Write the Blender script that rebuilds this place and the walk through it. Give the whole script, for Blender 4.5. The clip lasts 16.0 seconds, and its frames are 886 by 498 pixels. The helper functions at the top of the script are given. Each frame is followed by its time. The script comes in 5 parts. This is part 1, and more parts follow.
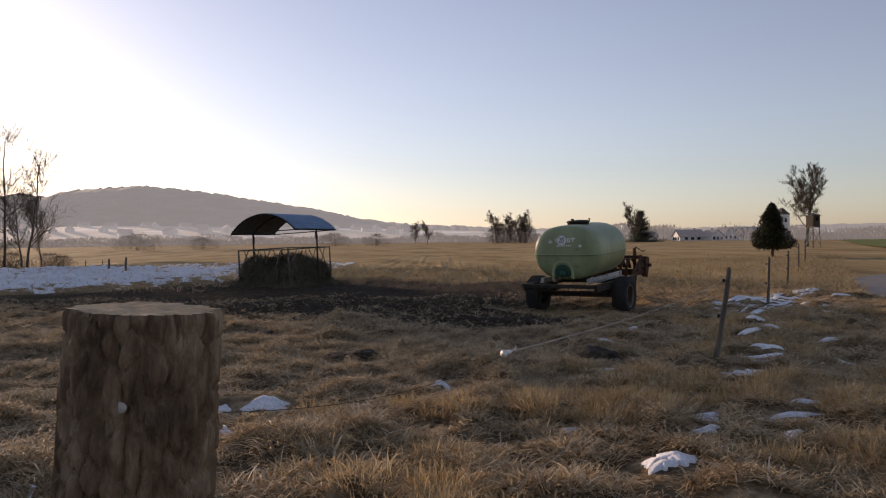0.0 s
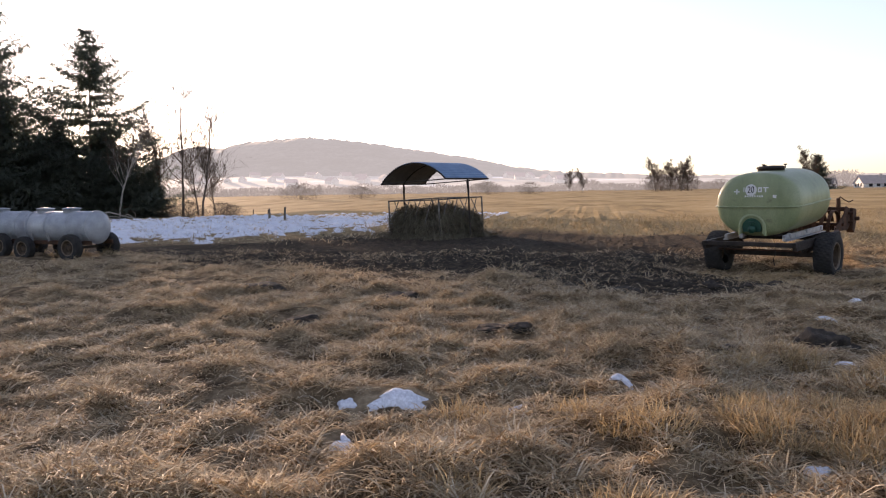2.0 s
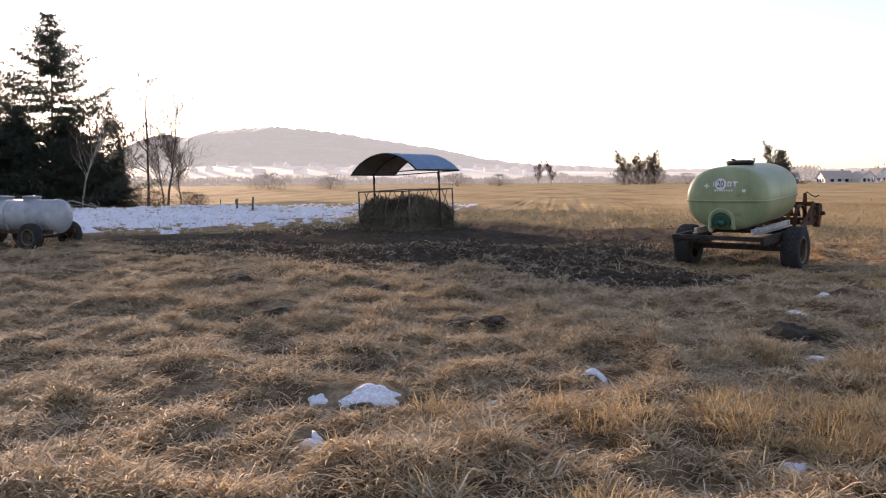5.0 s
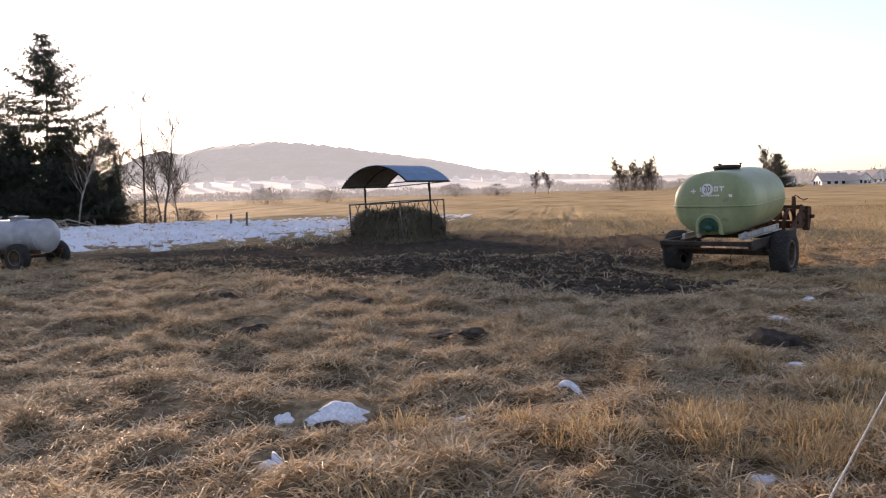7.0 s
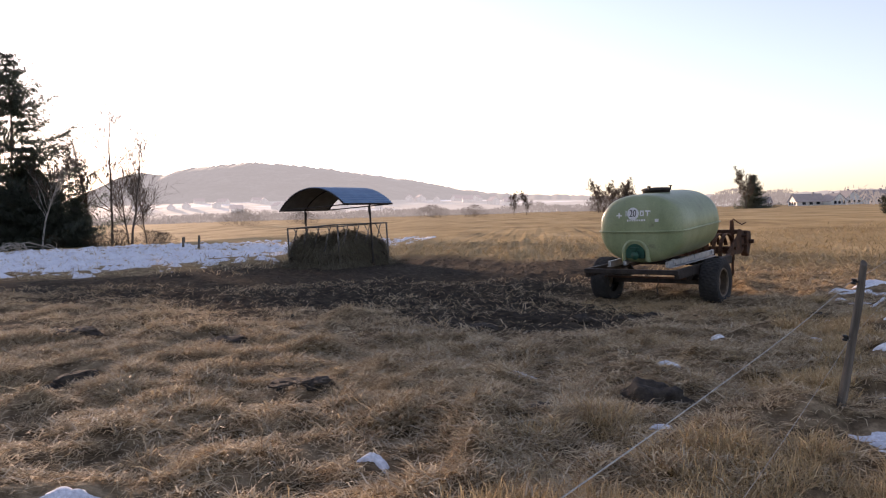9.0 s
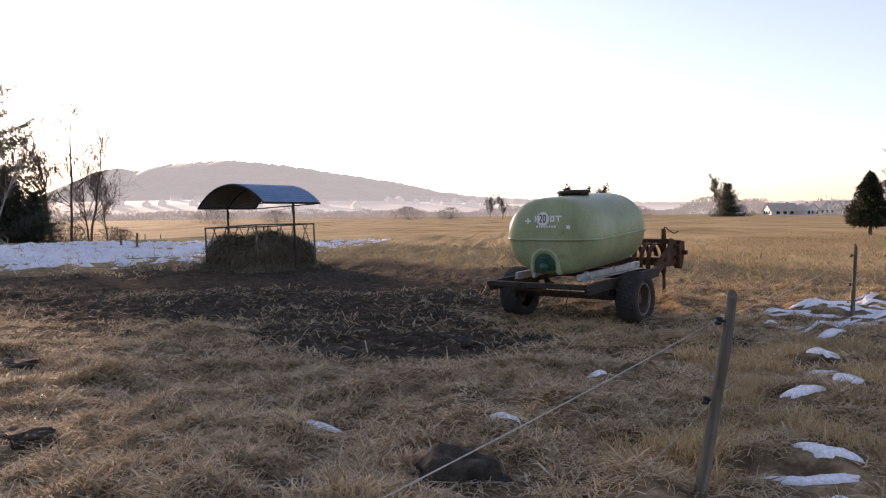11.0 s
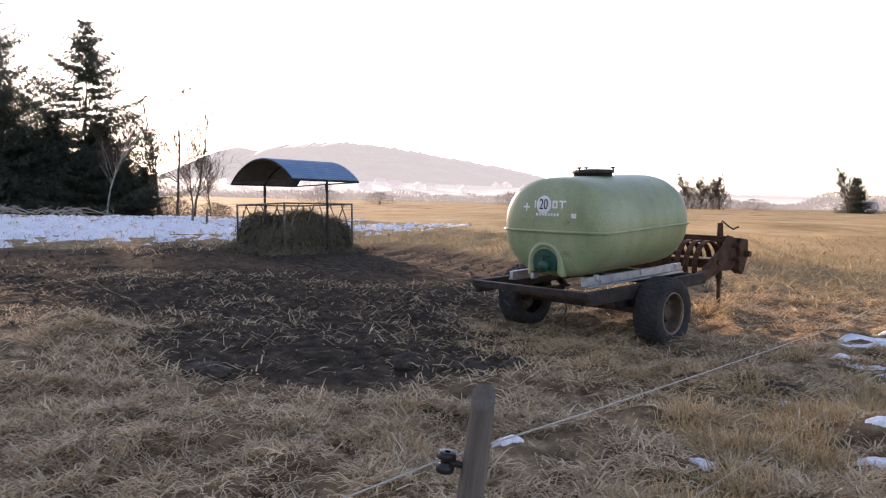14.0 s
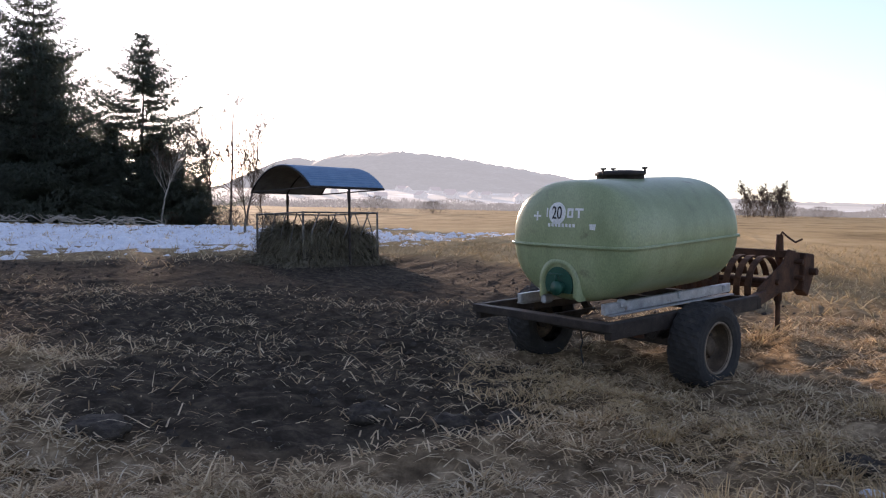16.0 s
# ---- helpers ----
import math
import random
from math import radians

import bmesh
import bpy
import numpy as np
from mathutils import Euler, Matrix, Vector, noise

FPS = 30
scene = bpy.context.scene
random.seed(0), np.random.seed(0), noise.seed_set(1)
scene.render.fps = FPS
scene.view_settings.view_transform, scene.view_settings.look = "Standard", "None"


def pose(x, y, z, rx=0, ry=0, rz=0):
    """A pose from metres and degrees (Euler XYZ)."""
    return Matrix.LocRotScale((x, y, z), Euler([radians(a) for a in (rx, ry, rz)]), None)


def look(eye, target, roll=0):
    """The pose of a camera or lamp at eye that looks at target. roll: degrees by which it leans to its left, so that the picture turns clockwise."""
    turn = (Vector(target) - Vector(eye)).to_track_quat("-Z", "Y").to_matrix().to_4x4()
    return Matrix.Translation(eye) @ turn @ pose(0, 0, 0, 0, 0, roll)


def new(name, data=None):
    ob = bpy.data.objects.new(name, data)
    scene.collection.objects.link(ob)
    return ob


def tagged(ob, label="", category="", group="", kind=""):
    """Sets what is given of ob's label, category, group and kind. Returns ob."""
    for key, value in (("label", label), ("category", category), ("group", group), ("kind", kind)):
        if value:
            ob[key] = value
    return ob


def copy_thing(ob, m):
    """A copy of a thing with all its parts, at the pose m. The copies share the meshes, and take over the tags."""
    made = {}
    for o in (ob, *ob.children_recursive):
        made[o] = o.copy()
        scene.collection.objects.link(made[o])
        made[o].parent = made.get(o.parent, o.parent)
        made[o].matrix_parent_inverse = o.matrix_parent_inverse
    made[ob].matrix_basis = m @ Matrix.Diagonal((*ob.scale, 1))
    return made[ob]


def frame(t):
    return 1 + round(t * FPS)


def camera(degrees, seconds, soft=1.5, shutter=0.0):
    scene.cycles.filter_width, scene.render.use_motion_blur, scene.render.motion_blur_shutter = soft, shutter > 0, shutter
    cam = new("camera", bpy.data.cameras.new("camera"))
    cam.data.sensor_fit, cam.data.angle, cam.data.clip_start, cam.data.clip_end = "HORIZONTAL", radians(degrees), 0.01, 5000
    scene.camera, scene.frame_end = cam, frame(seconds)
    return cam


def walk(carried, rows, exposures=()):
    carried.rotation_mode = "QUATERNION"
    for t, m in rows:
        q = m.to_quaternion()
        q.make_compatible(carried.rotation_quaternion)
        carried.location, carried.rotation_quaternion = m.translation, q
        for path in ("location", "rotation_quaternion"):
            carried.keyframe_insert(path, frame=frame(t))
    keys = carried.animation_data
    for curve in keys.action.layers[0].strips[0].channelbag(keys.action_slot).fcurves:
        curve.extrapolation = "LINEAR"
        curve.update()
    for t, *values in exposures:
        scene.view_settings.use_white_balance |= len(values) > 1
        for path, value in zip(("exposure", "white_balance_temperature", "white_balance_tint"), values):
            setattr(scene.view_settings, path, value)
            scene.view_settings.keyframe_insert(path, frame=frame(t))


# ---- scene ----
cam = camera(60.0, 16.0, soft=1.15)
# seconds, x, y, z, yaw, pitch, roll
ROWS = [
    (0.0, -0.036, 0.312, 1.501, -0.58, -0.63, 0.71),
    (0.5, -0.038, 0.766, 1.510, 3.95, -1.10, 0.80),
    (1.0, -0.103, 1.234, 1.541, 3.44, -0.55, 0.71),
    (1.5, -0.162, 1.714, 1.563, 8.93, -0.65, 1.07),
    (2.0, -0.218, 1.924, 1.547, 10.79, -4.32, 0.96),
    (2.5, -0.265, 1.963, 1.554, 10.15, -4.40, 0.72),
    (3.0, -0.251, 1.977, 1.549, 8.96, -4.66, 0.28),
    (3.5, -0.264, 1.994, 1.547, 8.67, -4.87, 0.33),
    (6.0, -0.275, 2.032, 1.550, 8.24, -5.09, 0.67),
    (6.5, -0.235, 2.030, 1.560, 7.50, -5.28, 1.65),
    (7.0, -0.056, 2.154, 1.550, 8.37, -4.19, 1.67),
    (7.5, 0.178, 2.245, 1.541, 6.89, -3.53, 1.37),
    (8.0, 0.434, 2.512, 1.515, 4.62, -3.20, 1.76),
    (8.5, 0.712, 2.927, 1.568, 4.65, -3.58, 3.11),
    (9.0, 1.056, 3.355, 1.578, 7.01, -2.67, 1.74),
    (9.5, 1.344, 3.840, 1.555, 4.37, -2.67, 2.26),
    (10.0, 1.635, 4.288, 1.562, 3.54, -2.53, 1.46),
    (12.5, 3.165, 6.527, 1.516, 10.14, -2.53, 0.07),
    (13.0, 3.371, 6.933, 1.521, 10.87, -2.19, 0.97),
    (13.5, 3.577, 7.357, 1.534, 13.45, -3.18, -0.05),
    (14.0, 3.629, 7.774, 1.499, 13.54, -3.66, -1.25),
    (14.5, 3.692, 8.160, 1.481, 14.29, -4.09, 0.10),
    (15.0, 3.851, 8.580, 1.508, 15.93, -4.08, -0.60),
    (15.5, 3.882, 8.981, 1.504, 16.57, -2.85, 0.18),
    (16.0, 3.865, 9.426, 1.505, 17.67, -3.10, -1.08),
]
walk(cam, [(t, pose(x, y, z, 90 + pitch, roll, yaw)) for t, x, y, z, yaw, pitch, roll in ROWS],
     exposures=[(0.0, 0.15, 6950, 27), (1.5, 0.65, 6950, 27), (2.0, 1.15, 6950, 28), (2.5, 1.4, 6900, 28), (3.5, 1.3, 6900, 28), (6.0, 1.3, 6900, 28), (7.0, 1.25, 6900, 28), (8.0, 1.1, 6850, 29),
                (9.0, 1.05, 6850, 30), (12.5, 1.25, 6900, 30), (14.5, 1.65, 6650, 28), (15.5, 1.4, 6300, 26), (16.0, 1.12, 6250, 26)])

# ---- world and sun ----
SUN_AZ, SUN_EL = radians(-39.2), radians(9.2)   # azimuth from +y towards +x
world = bpy.data.worlds.new("world")
scene.world = world
world.use_nodes = True
wn = world.node_tree.nodes
sky = wn.new("ShaderNodeTexSky")
sky.sky_type = 'NISHITA'
sky.sun_disc = False
sky.sun_elevation, sky.sun_rotation = SUN_EL, SUN_AZ
sky.air_density, sky.dust_density, sky.ozone_density = 1.0, 0.5, 3.0
haze = wn.new("ShaderNodeHueSaturation")   # winter haze takes colour out of the whole sky
haze.inputs["Saturation"].default_value = 0.68
world.node_tree.links.new(sky.outputs[0], haze.inputs["Color"])
world.node_tree.links.new(haze.outputs[0], wn["Background"].inputs[0])
wn["Background"].inputs[1].default_value = 0.15
sun = new("sun", bpy.data.lights.new("sun", 'SUN'))
sun.data.energy, sun.data.angle, sun.data.color = 5.0, radians(0.6), (1.0, 0.78, 0.54)
to_sun = Vector((math.sin(SUN_AZ) * math.cos(SUN_EL), math.cos(SUN_AZ) * math.cos(SUN_EL), math.sin(SUN_EL)))
sun.matrix_world = look(tuple(to_sun * 60), (0, 0, 0))


# ---- materials ----
def ramp_node(nt, stops):
    n = nt.nodes.new("ShaderNodeValToRGB")
    e = n.color_ramp.elements
    while len(e) < len(stops):
        e.new(0.5)
    for el, (p, c) in zip(e, stops):
        el.position, el.color = p, (*c, 1)
    return n


def noise_node(nt, scale, detail=4, rough=0.6, stretch=None):
    tc = nt.nodes.new("ShaderNodeTexCoord")
    n = nt.nodes.new("ShaderNodeTexNoise")
    n.inputs["Scale"].default_value, n.inputs["Detail"].default_value, n.inputs["Roughness"].default_value = scale, detail, rough
    src = tc.outputs["Object"]
    if stretch:
        mp = nt.nodes.new("ShaderNodeMapping")
        mp.inputs["Scale"].default_value = stretch
        nt.links.new(src, mp.inputs[0])
        src = mp.outputs[0]
    nt.links.new(src, n.inputs["Vector"])
    return n


def surface(name, stops, scale=8, rough=0.8, metal=0.0, bump=0.3, fine=60, stretch=None, bump_dist=0.01, spec=0.3, wear=None, island=False, trans=0.0):
    """A procedural surface: colours by a large noise, fine grain on top, relief from both."""
    m = bpy.data.materials.new(name)
    m.use_nodes = True
    nt = m.node_tree
    b = nt.nodes["Principled BSDF"]
    big = noise_node(nt, scale, 5, 0.6, stretch)
    col = ramp_node(nt, stops)
    if island:
        gi = nt.nodes.new("ShaderNodeNewGeometry")
        mixf = nt.nodes.new("ShaderNodeMath")
        mixf.operation = 'MULTIPLY_ADD'
        mixf.inputs[1].default_value = 0.62
        nt.links.new(gi.outputs["Random Per Island"], mixf.inputs[0])
        sc = nt.nodes.new("ShaderNodeMath")
        sc.operation = 'MULTIPLY'
        sc.inputs[1].default_value = 0.4
        nt.links.new(big.outputs[0], sc.inputs[0])
        nt.links.new(sc.outputs[0], mixf.inputs[2])
        nt.links.new(mixf.outputs[0], col.inputs[0])
    else:
        nt.links.new(big.outputs[0], col.inputs[0])
    small = noise_node(nt, fine, 3, 0.7, stretch)
    out = col.outputs[0]
    mx = nt.nodes.new("ShaderNodeMix")
    mx.data_type, mx.blend_type = 'RGBA', 'MULTIPLY'
    mx.inputs[0].default_value = 0.55
    g = ramp_node(nt, [(0.3, (0.55, 0.55, 0.55)), (0.7, (1.25, 1.25, 1.25))])
    nt.links.new(small.outputs[0], g.inputs[0])
    nt.links.new(out, mx.inputs[6])
    nt.links.new(g.outputs[0], mx.inputs[7])
    out = mx.outputs[2]
    if wear:
        wn2 = noise_node(nt, wear[1], 6, 0.7)
        wr = ramp_node(nt, [(wear[2], (0, 0, 0)), (wear[2] + 0.12, (1, 1, 1))])
        nt.links.new(wn2.outputs[0], wr.inputs[0])
        m2 = nt.nodes.new("ShaderNodeMix")
        m2.data_type = 'RGBA'
        nt.links.new(wr.outputs[0], m2.inputs[0])
        nt.links.new(out, m2.inputs[6])
        m2.inputs[7].default_value = (*wear[0], 1)
        out = m2.outputs[2]
    nt.links.new(out, b.inputs["Base Color"])
    b.inputs["Roughness"].default_value, b.inputs["Metallic"].default_value = rough, metal
    b.inputs["Specular IOR Level"].default_value = spec
    if bump:
        bp = nt.nodes.new("ShaderNodeBump")
        bp.inputs["Strength"].default_value, bp.inputs["Distance"].default_value = bump, bump_dist
        nt.links.new(small.outputs[0], bp.inputs["Height"])
        nt.links.new(bp.outputs[0], b.inputs["Normal"])
    if trans:
        tr = nt.nodes.new("ShaderNodeBsdfTranslucent")
        nt.links.new(out, tr.inputs[0])
        ms = nt.nodes.new("ShaderNodeMixShader")
        ms.inputs[0].default_value = trans
        nt.links.new(b.outputs[0], ms.inputs[1])
        nt.links.new(tr.outputs[0], ms.inputs[2])
        nt.links.new(ms.outputs[0], nt.nodes["Material Output"].inputs[0])
    return m


def painted_haze(name, stops, scale, glow, amount):
    """Far backdrop: its own colour plus emission that paints the misty air before it."""
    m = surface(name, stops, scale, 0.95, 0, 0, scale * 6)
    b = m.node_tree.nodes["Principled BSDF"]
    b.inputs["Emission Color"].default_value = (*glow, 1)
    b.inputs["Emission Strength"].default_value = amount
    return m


STRAW = surface("dry_grass", [(0.0, (0.075, 0.050, 0.027)), (0.3, (0.35, 0.246, 0.140)), (0.55, (0.59, 0.455, 0.275)), (1.0, (0.83, 0.72, 0.51))], 1.3, 0.75, 0, 0, 30, island=True, trans=0.38)
PALE = surface("pale_stalks", [(0.0, (0.30, 0.235, 0.15)), (0.5, (0.52, 0.44, 0.31)), (1.0, (0.74, 0.66, 0.50))], 1.3, 0.65, 0, 0, 30, island=True, trans=0.2)
GOLD = surface("golden_grass", [(0.0, (0.22, 0.155, 0.082)), (0.4, (0.49, 0.345, 0.17)), (1.0, (0.70, 0.55, 0.33))], 1.3, 0.7, 0, 0, 30, island=True, trans=0.3)
FIELD = surface("field_grass", [(0.0, (0.14, 0.105, 0.058)), (0.4, (0.33, 0.255, 0.14)), (1.0, (0.54, 0.44, 0.26))], 0.5, 0.8, 0, 0, 10, island=True, trans=0.3)
BARK = surface("pine_bark", [(0.28, (0.045, 0.029, 0.018)), (0.5, (0.19, 0.122, 0.075)), (0.72, (0.42, 0.31, 0.21))], 18, 0.9, 0, 1.0, 70, (1, 1, 0.35), 0.012)
CUTWOOD = surface("sawn_wood", [(0.3, (0.33, 0.22, 0.12)), (0.6, (0.50, 0.37, 0.22)), (0.8, (0.40, 0.29, 0.18))], 14, 0.8, 0, 0.3, 90)
GREYWOOD = surface("weathered_wood", [(0.3, (0.06, 0.05, 0.04)), (0.55, (0.14, 0.12, 0.098)), (0.8, (0.24, 0.215, 0.18))], 12, 0.9, 0, 0.7, 70, (1, 1, 0.08), 0.006)
CUTGREY = surface("bleached_branches", [(0.3, (0.22, 0.20, 0.17)), (0.55, (0.38, 0.35, 0.31)), (0.8, (0.52, 0.49, 0.45))], 4, 0.9, 0, 0.4, 30)
OLDWOOD = surface("dark_old_boards", [(0.3, (0.03, 0.025, 0.02)), (0.6, (0.07, 0.058, 0.046)), (0.8, (0.12, 0.10, 0.08))], 3, 0.9, 0, 0.5, 30, (1, 1, 0.1), 0.01)
GREEN = surface("green_fibreglass", [(0.3, (0.19, 0.235, 0.115)), (0.5, (0.25, 0.30, 0.155)), (0.72, (0.34, 0.375, 0.215))], 2.2, 0.4, 0, 0.10, 90, (1, 1, 0.45), 0.003, 0.5, ((0.13, 0.125, 0.075), 3.6, 0.60))
DKGREEN = surface("dark_green_valve_and_niche_shade", [(0.3, (0.008, 0.05, 0.035)), (0.7, (0.02, 0.09, 0.06))], 12, 0.45, 0, 0.2, 90)
RUST = surface("rusty_steel", [(0.3, (0.028, 0.016, 0.011)), (0.55, (0.075, 0.038, 0.022)), (0.8, (0.14, 0.066, 0.034))], 7, 0.8, 0.25, 0.5, 90, None, 0.004)
DARKSTEEL = surface("dirty_dark_steel", [(0.3, (0.018, 0.015, 0.013)), (0.6, (0.05, 0.04, 0.034)), (0.8, (0.09, 0.065, 0.048))], 6, 0.7, 0.4, 0.4, 80, None, 0.004)
GALV = surface("galvanised_steel", [(0.3, (0.30, 0.31, 0.32)), (0.7, (0.52, 0.53, 0.54))], 9, 0.45, 0.7, 0.2, 70, None, 0.003, 0.4, ((0.17, 0.12, 0.08), 7.0, 0.6))
OLDGALV = surface("dirty_galvanised_tube", [(0.3, (0.06, 0.052, 0.045)), (0.55, (0.15, 0.14, 0.125)), (0.75, (0.40, 0.39, 0.36))], 7, 0.6, 0.4, 0.2, 60, None, 0.003)
GREYTANK = surface("grey_tank_steel", [(0.3, (0.27, 0.29, 0.31)), (0.7, (0.42, 0.45, 0.48))], 3, 0.5, 0.3, 0.15, 60, None, 0.004)
TYRE = surface("tyre_rubber", [(0.3, (0.016, 0.016, 0.016)), (0.6, (0.034, 0.032, 0.03)), (0.8, (0.075, 0.06, 0.045))], 6, 0.85, 0, 0.4, 60, None, 0.005)
RIM = surface("old_wheel_rim", [(0.3, (0.13, 0.095, 0.065)), (0.6, (0.25, 0.20, 0.145)), (0.8, (0.36, 0.31, 0.25))], 9, 0.6, 0.3, 0.3, 70, None, 0.004, 0.4, ((0.10, 0.05, 0.025), 9.0, 0.58))
DARKRIM = surface("brown_wheel_disc", [(0.3, (0.045, 0.032, 0.022)), (0.6, (0.10, 0.072, 0.048)), (0.8, (0.18, 0.14, 0.10))], 9, 0.7, 0.2, 0.3, 70, None, 0.004)
BLUEROOF = surface("blue_sheet_metal", [(0.3, (0.10, 0.19, 0.31)), (0.6, (0.14, 0.25, 0.38)), (0.8, (0.21, 0.31, 0.42))], 3, 0.4, 0.2, 0.15, 50, None, 0.004, 0.5)
DARKROOF = surface("dull_roof_underside", [(0.3, (0.10, 0.095, 0.09)), (0.7, (0.17, 0.16, 0.15))], 4, 0.7, 0.2, 0.2, 50)
HAY = surface("hay", [(0.0, (0.05, 0.042, 0.026)), (0.5, (0.15, 0.128, 0.082)), (1.0, (0.30, 0.265, 0.18))], 3, 0.85, 0, 0, 30, island=True, trans=0.15)
SNOW = surface("old_snow", [(0.3, (0.66, 0.69, 0.74)), (0.6, (0.82, 0.84, 0.87)), (0.8, (0.74, 0.75, 0.76))], 5, 0.8, 0, 0.5, 40, None, 0.01, 0.08)
SOIL = surface("dark_soil", [(0.3, (0.022, 0.018, 0.014)), (0.55, (0.055, 0.044, 0.033)), (0.8, (0.11, 0.088, 0.064))], 14, 0.95, 0, 0.9, 50, None, 0.02)
NEEDLE = surface("spruce_needles", [(0.0, (0.065, 0.078, 0.062)), (0.5, (0.10, 0.12, 0.092)), (1.0, (0.13, 0.15, 0.115))], 0.6, 0.6, 0, 0, 8, island=True, trans=0.6)
THUJA = surface("thuja_leaves", [(0.0, (0.014, 0.022, 0.012)), (0.5, (0.035, 0.042, 0.02)), (1.0, (0.075, 0.07, 0.035))], 1.2, 0.7, 0, 0, 12, island=True, trans=0.12)
TRUNK = surface("spruce_trunk", [(0.3, (0.06, 0.05, 0.042)), (0.7, (0.15, 0.125, 0.105))], 2, 0.9, 0, 0.5, 12, (1, 1, 0.3), 0.03)
BIRCH = surface("birch_bark", [(0.35, (0.10, 0.09, 0.08)), (0.5, (0.42, 0.40, 0.37)), (0.8, (0.58, 0.56, 0.53))], 1.4, 0.8, 0, 0.3, 9, (1, 1, 0.5), 0.02)
TWIG = surface("bare_twigs", [(0.0, (0.05, 0.036, 0.026)), (0.5, (0.10, 0.074, 0.055)), (1.0, (0.17, 0.13, 0.10))], 1.5, 0.9, 0, 0, 12, island=True)
ASPHALT = surface("asphalt", [(0.3, (0.12, 0.12, 0.122)), (0.7, (0.18, 0.178, 0.174))], 1.5, 0.75, 0, 0.5, 90, None, 0.006)
WHITE = surface("white_paint", [(0.3, (0.66, 0.66, 0.64)), (0.7, (0.8, 0.8, 0.78))], 12, 0.5, 0, 0.1, 80)
BLACK = surface("black_paint", [(0.3, (0.012, 0.012, 0.012)), (0.7, (0.025, 0.025, 0.025))], 12, 0.5, 0, 0.1, 80)
WIRE = surface("white_fence_tape", [(0.3, (0.34, 0.32, 0.28)), (0.7, (0.52, 0.49, 0.44))], 40, 0.6, 0, 0.1, 200)
PLASTIC = surface("black_insulator", [(0.3, (0.012, 0.012, 0.012)), (0.7, (0.03, 0.03, 0.03))], 30, 0.4, 0, 0.1, 90)
PLASTER = surface("white_render", [(0.3, (0.62, 0.60, 0.56)), (0.7, (0.76, 0.74, 0.70))], 0.4, 0.9, 0, 0.1, 3)
ROOFTILE = surface("dark_roof_tiles", [(0.3, (0.05, 0.042, 0.04)), (0.7, (0.10, 0.078, 0.07))], 0.5, 0.8, 0, 0.4, 4, None, 0.05)
GLASS = surface("dark_window_glass", [(0.3, (0.02, 0.024, 0.03)), (0.7, (0.04, 0.045, 0.05))], 0.5, 0.12, 0, 0, 4)
# distant surfaces: pale emission painted over them as haze, none is a light source
HILL = painted_haze("wooded_hill_painted_haze", [(0.3, (0.035, 0.035, 0.032)), (0.5, (0.06, 0.056, 0.05)), (0.75, (0.11, 0.10, 0.085))], 0.02, (0.66, 0.66, 0.62), 0.31)
FARWOOD = painted_haze("far_woods_painted_haze", [(0.3, (0.04, 0.036, 0.032)), (0.7, (0.09, 0.078, 0.066))], 0.05, (0.64, 0.60, 0.54), 0.24)
FARWALL = painted_haze("far_house_walls_painted_haze", [(0.3, (0.22, 0.22, 0.21)), (0.7, (0.34, 0.33, 0.31))], 0.1, (0.66, 0.65, 0.62), 0.30)
FARROOF = painted_haze("far_roofs_painted_haze", [(0.3, (0.06, 0.055, 0.05)), (0.7, (0.12, 0.10, 0.09))], 0.1, (0.64, 0.61, 0.60), 0.36)


# ---- mesh tools ----
def part(name, bm, material, parent=None, label="", smooth=False):
    me = bpy.data.meshes.new(name)
    bm.to_mesh(me)
    bm.free()
    me.materials.append(material)
    if smooth:
        me.polygons.foreach_set("use_smooth", [True] * len(me.polygons))
    ob = new(name, me)
    if parent:
        ob.parent = parent
    if label:
        tagged(ob, label)
    return ob


def thing(name, m, label, category, group="", kind=""):
    ob = new(name)
    ob.matrix_world = m
    return tagged(ob, label, category, group, kind)


def array_mesh(name, verts, quads, tris, material, parent=None, smooth=False):
    """A mesh straight from arrays of corners, four-sided and three-sided faces."""
    me = bpy.data.meshes.new(name)
    verts = np.asarray(verts, dtype=np.float32)
    quads = np.asarray(quads, dtype=np.int32).reshape(-1, 4)
    tris = np.asarray(tris, dtype=np.int32).reshape(-1, 3)
    me.vertices.add(len(verts))
    me.vertices.foreach_set("co", verts.ravel())
    idx = np.concatenate([quads.ravel(), tris.ravel()])
    me.loops.add(len(idx))
    me.loops.foreach_set("vertex_index", idx)
    me.polygons.add(len(quads) + len(tris))
    starts = np.concatenate([np.arange(len(quads)) * 4, len(quads) * 4 + np.arange(len(tris)) * 3])
    me.polygons.foreach_set("loop_start", starts.astype(np.int32))
    me.update(calc_edges=True)
    me.materials.append(material)
    if smooth:
        me.polygons.foreach_set("use_smooth", np.ones(len(me.polygons), dtype=bool))
    ob = new(name, me)
    if parent:
        ob.parent = parent
    return ob


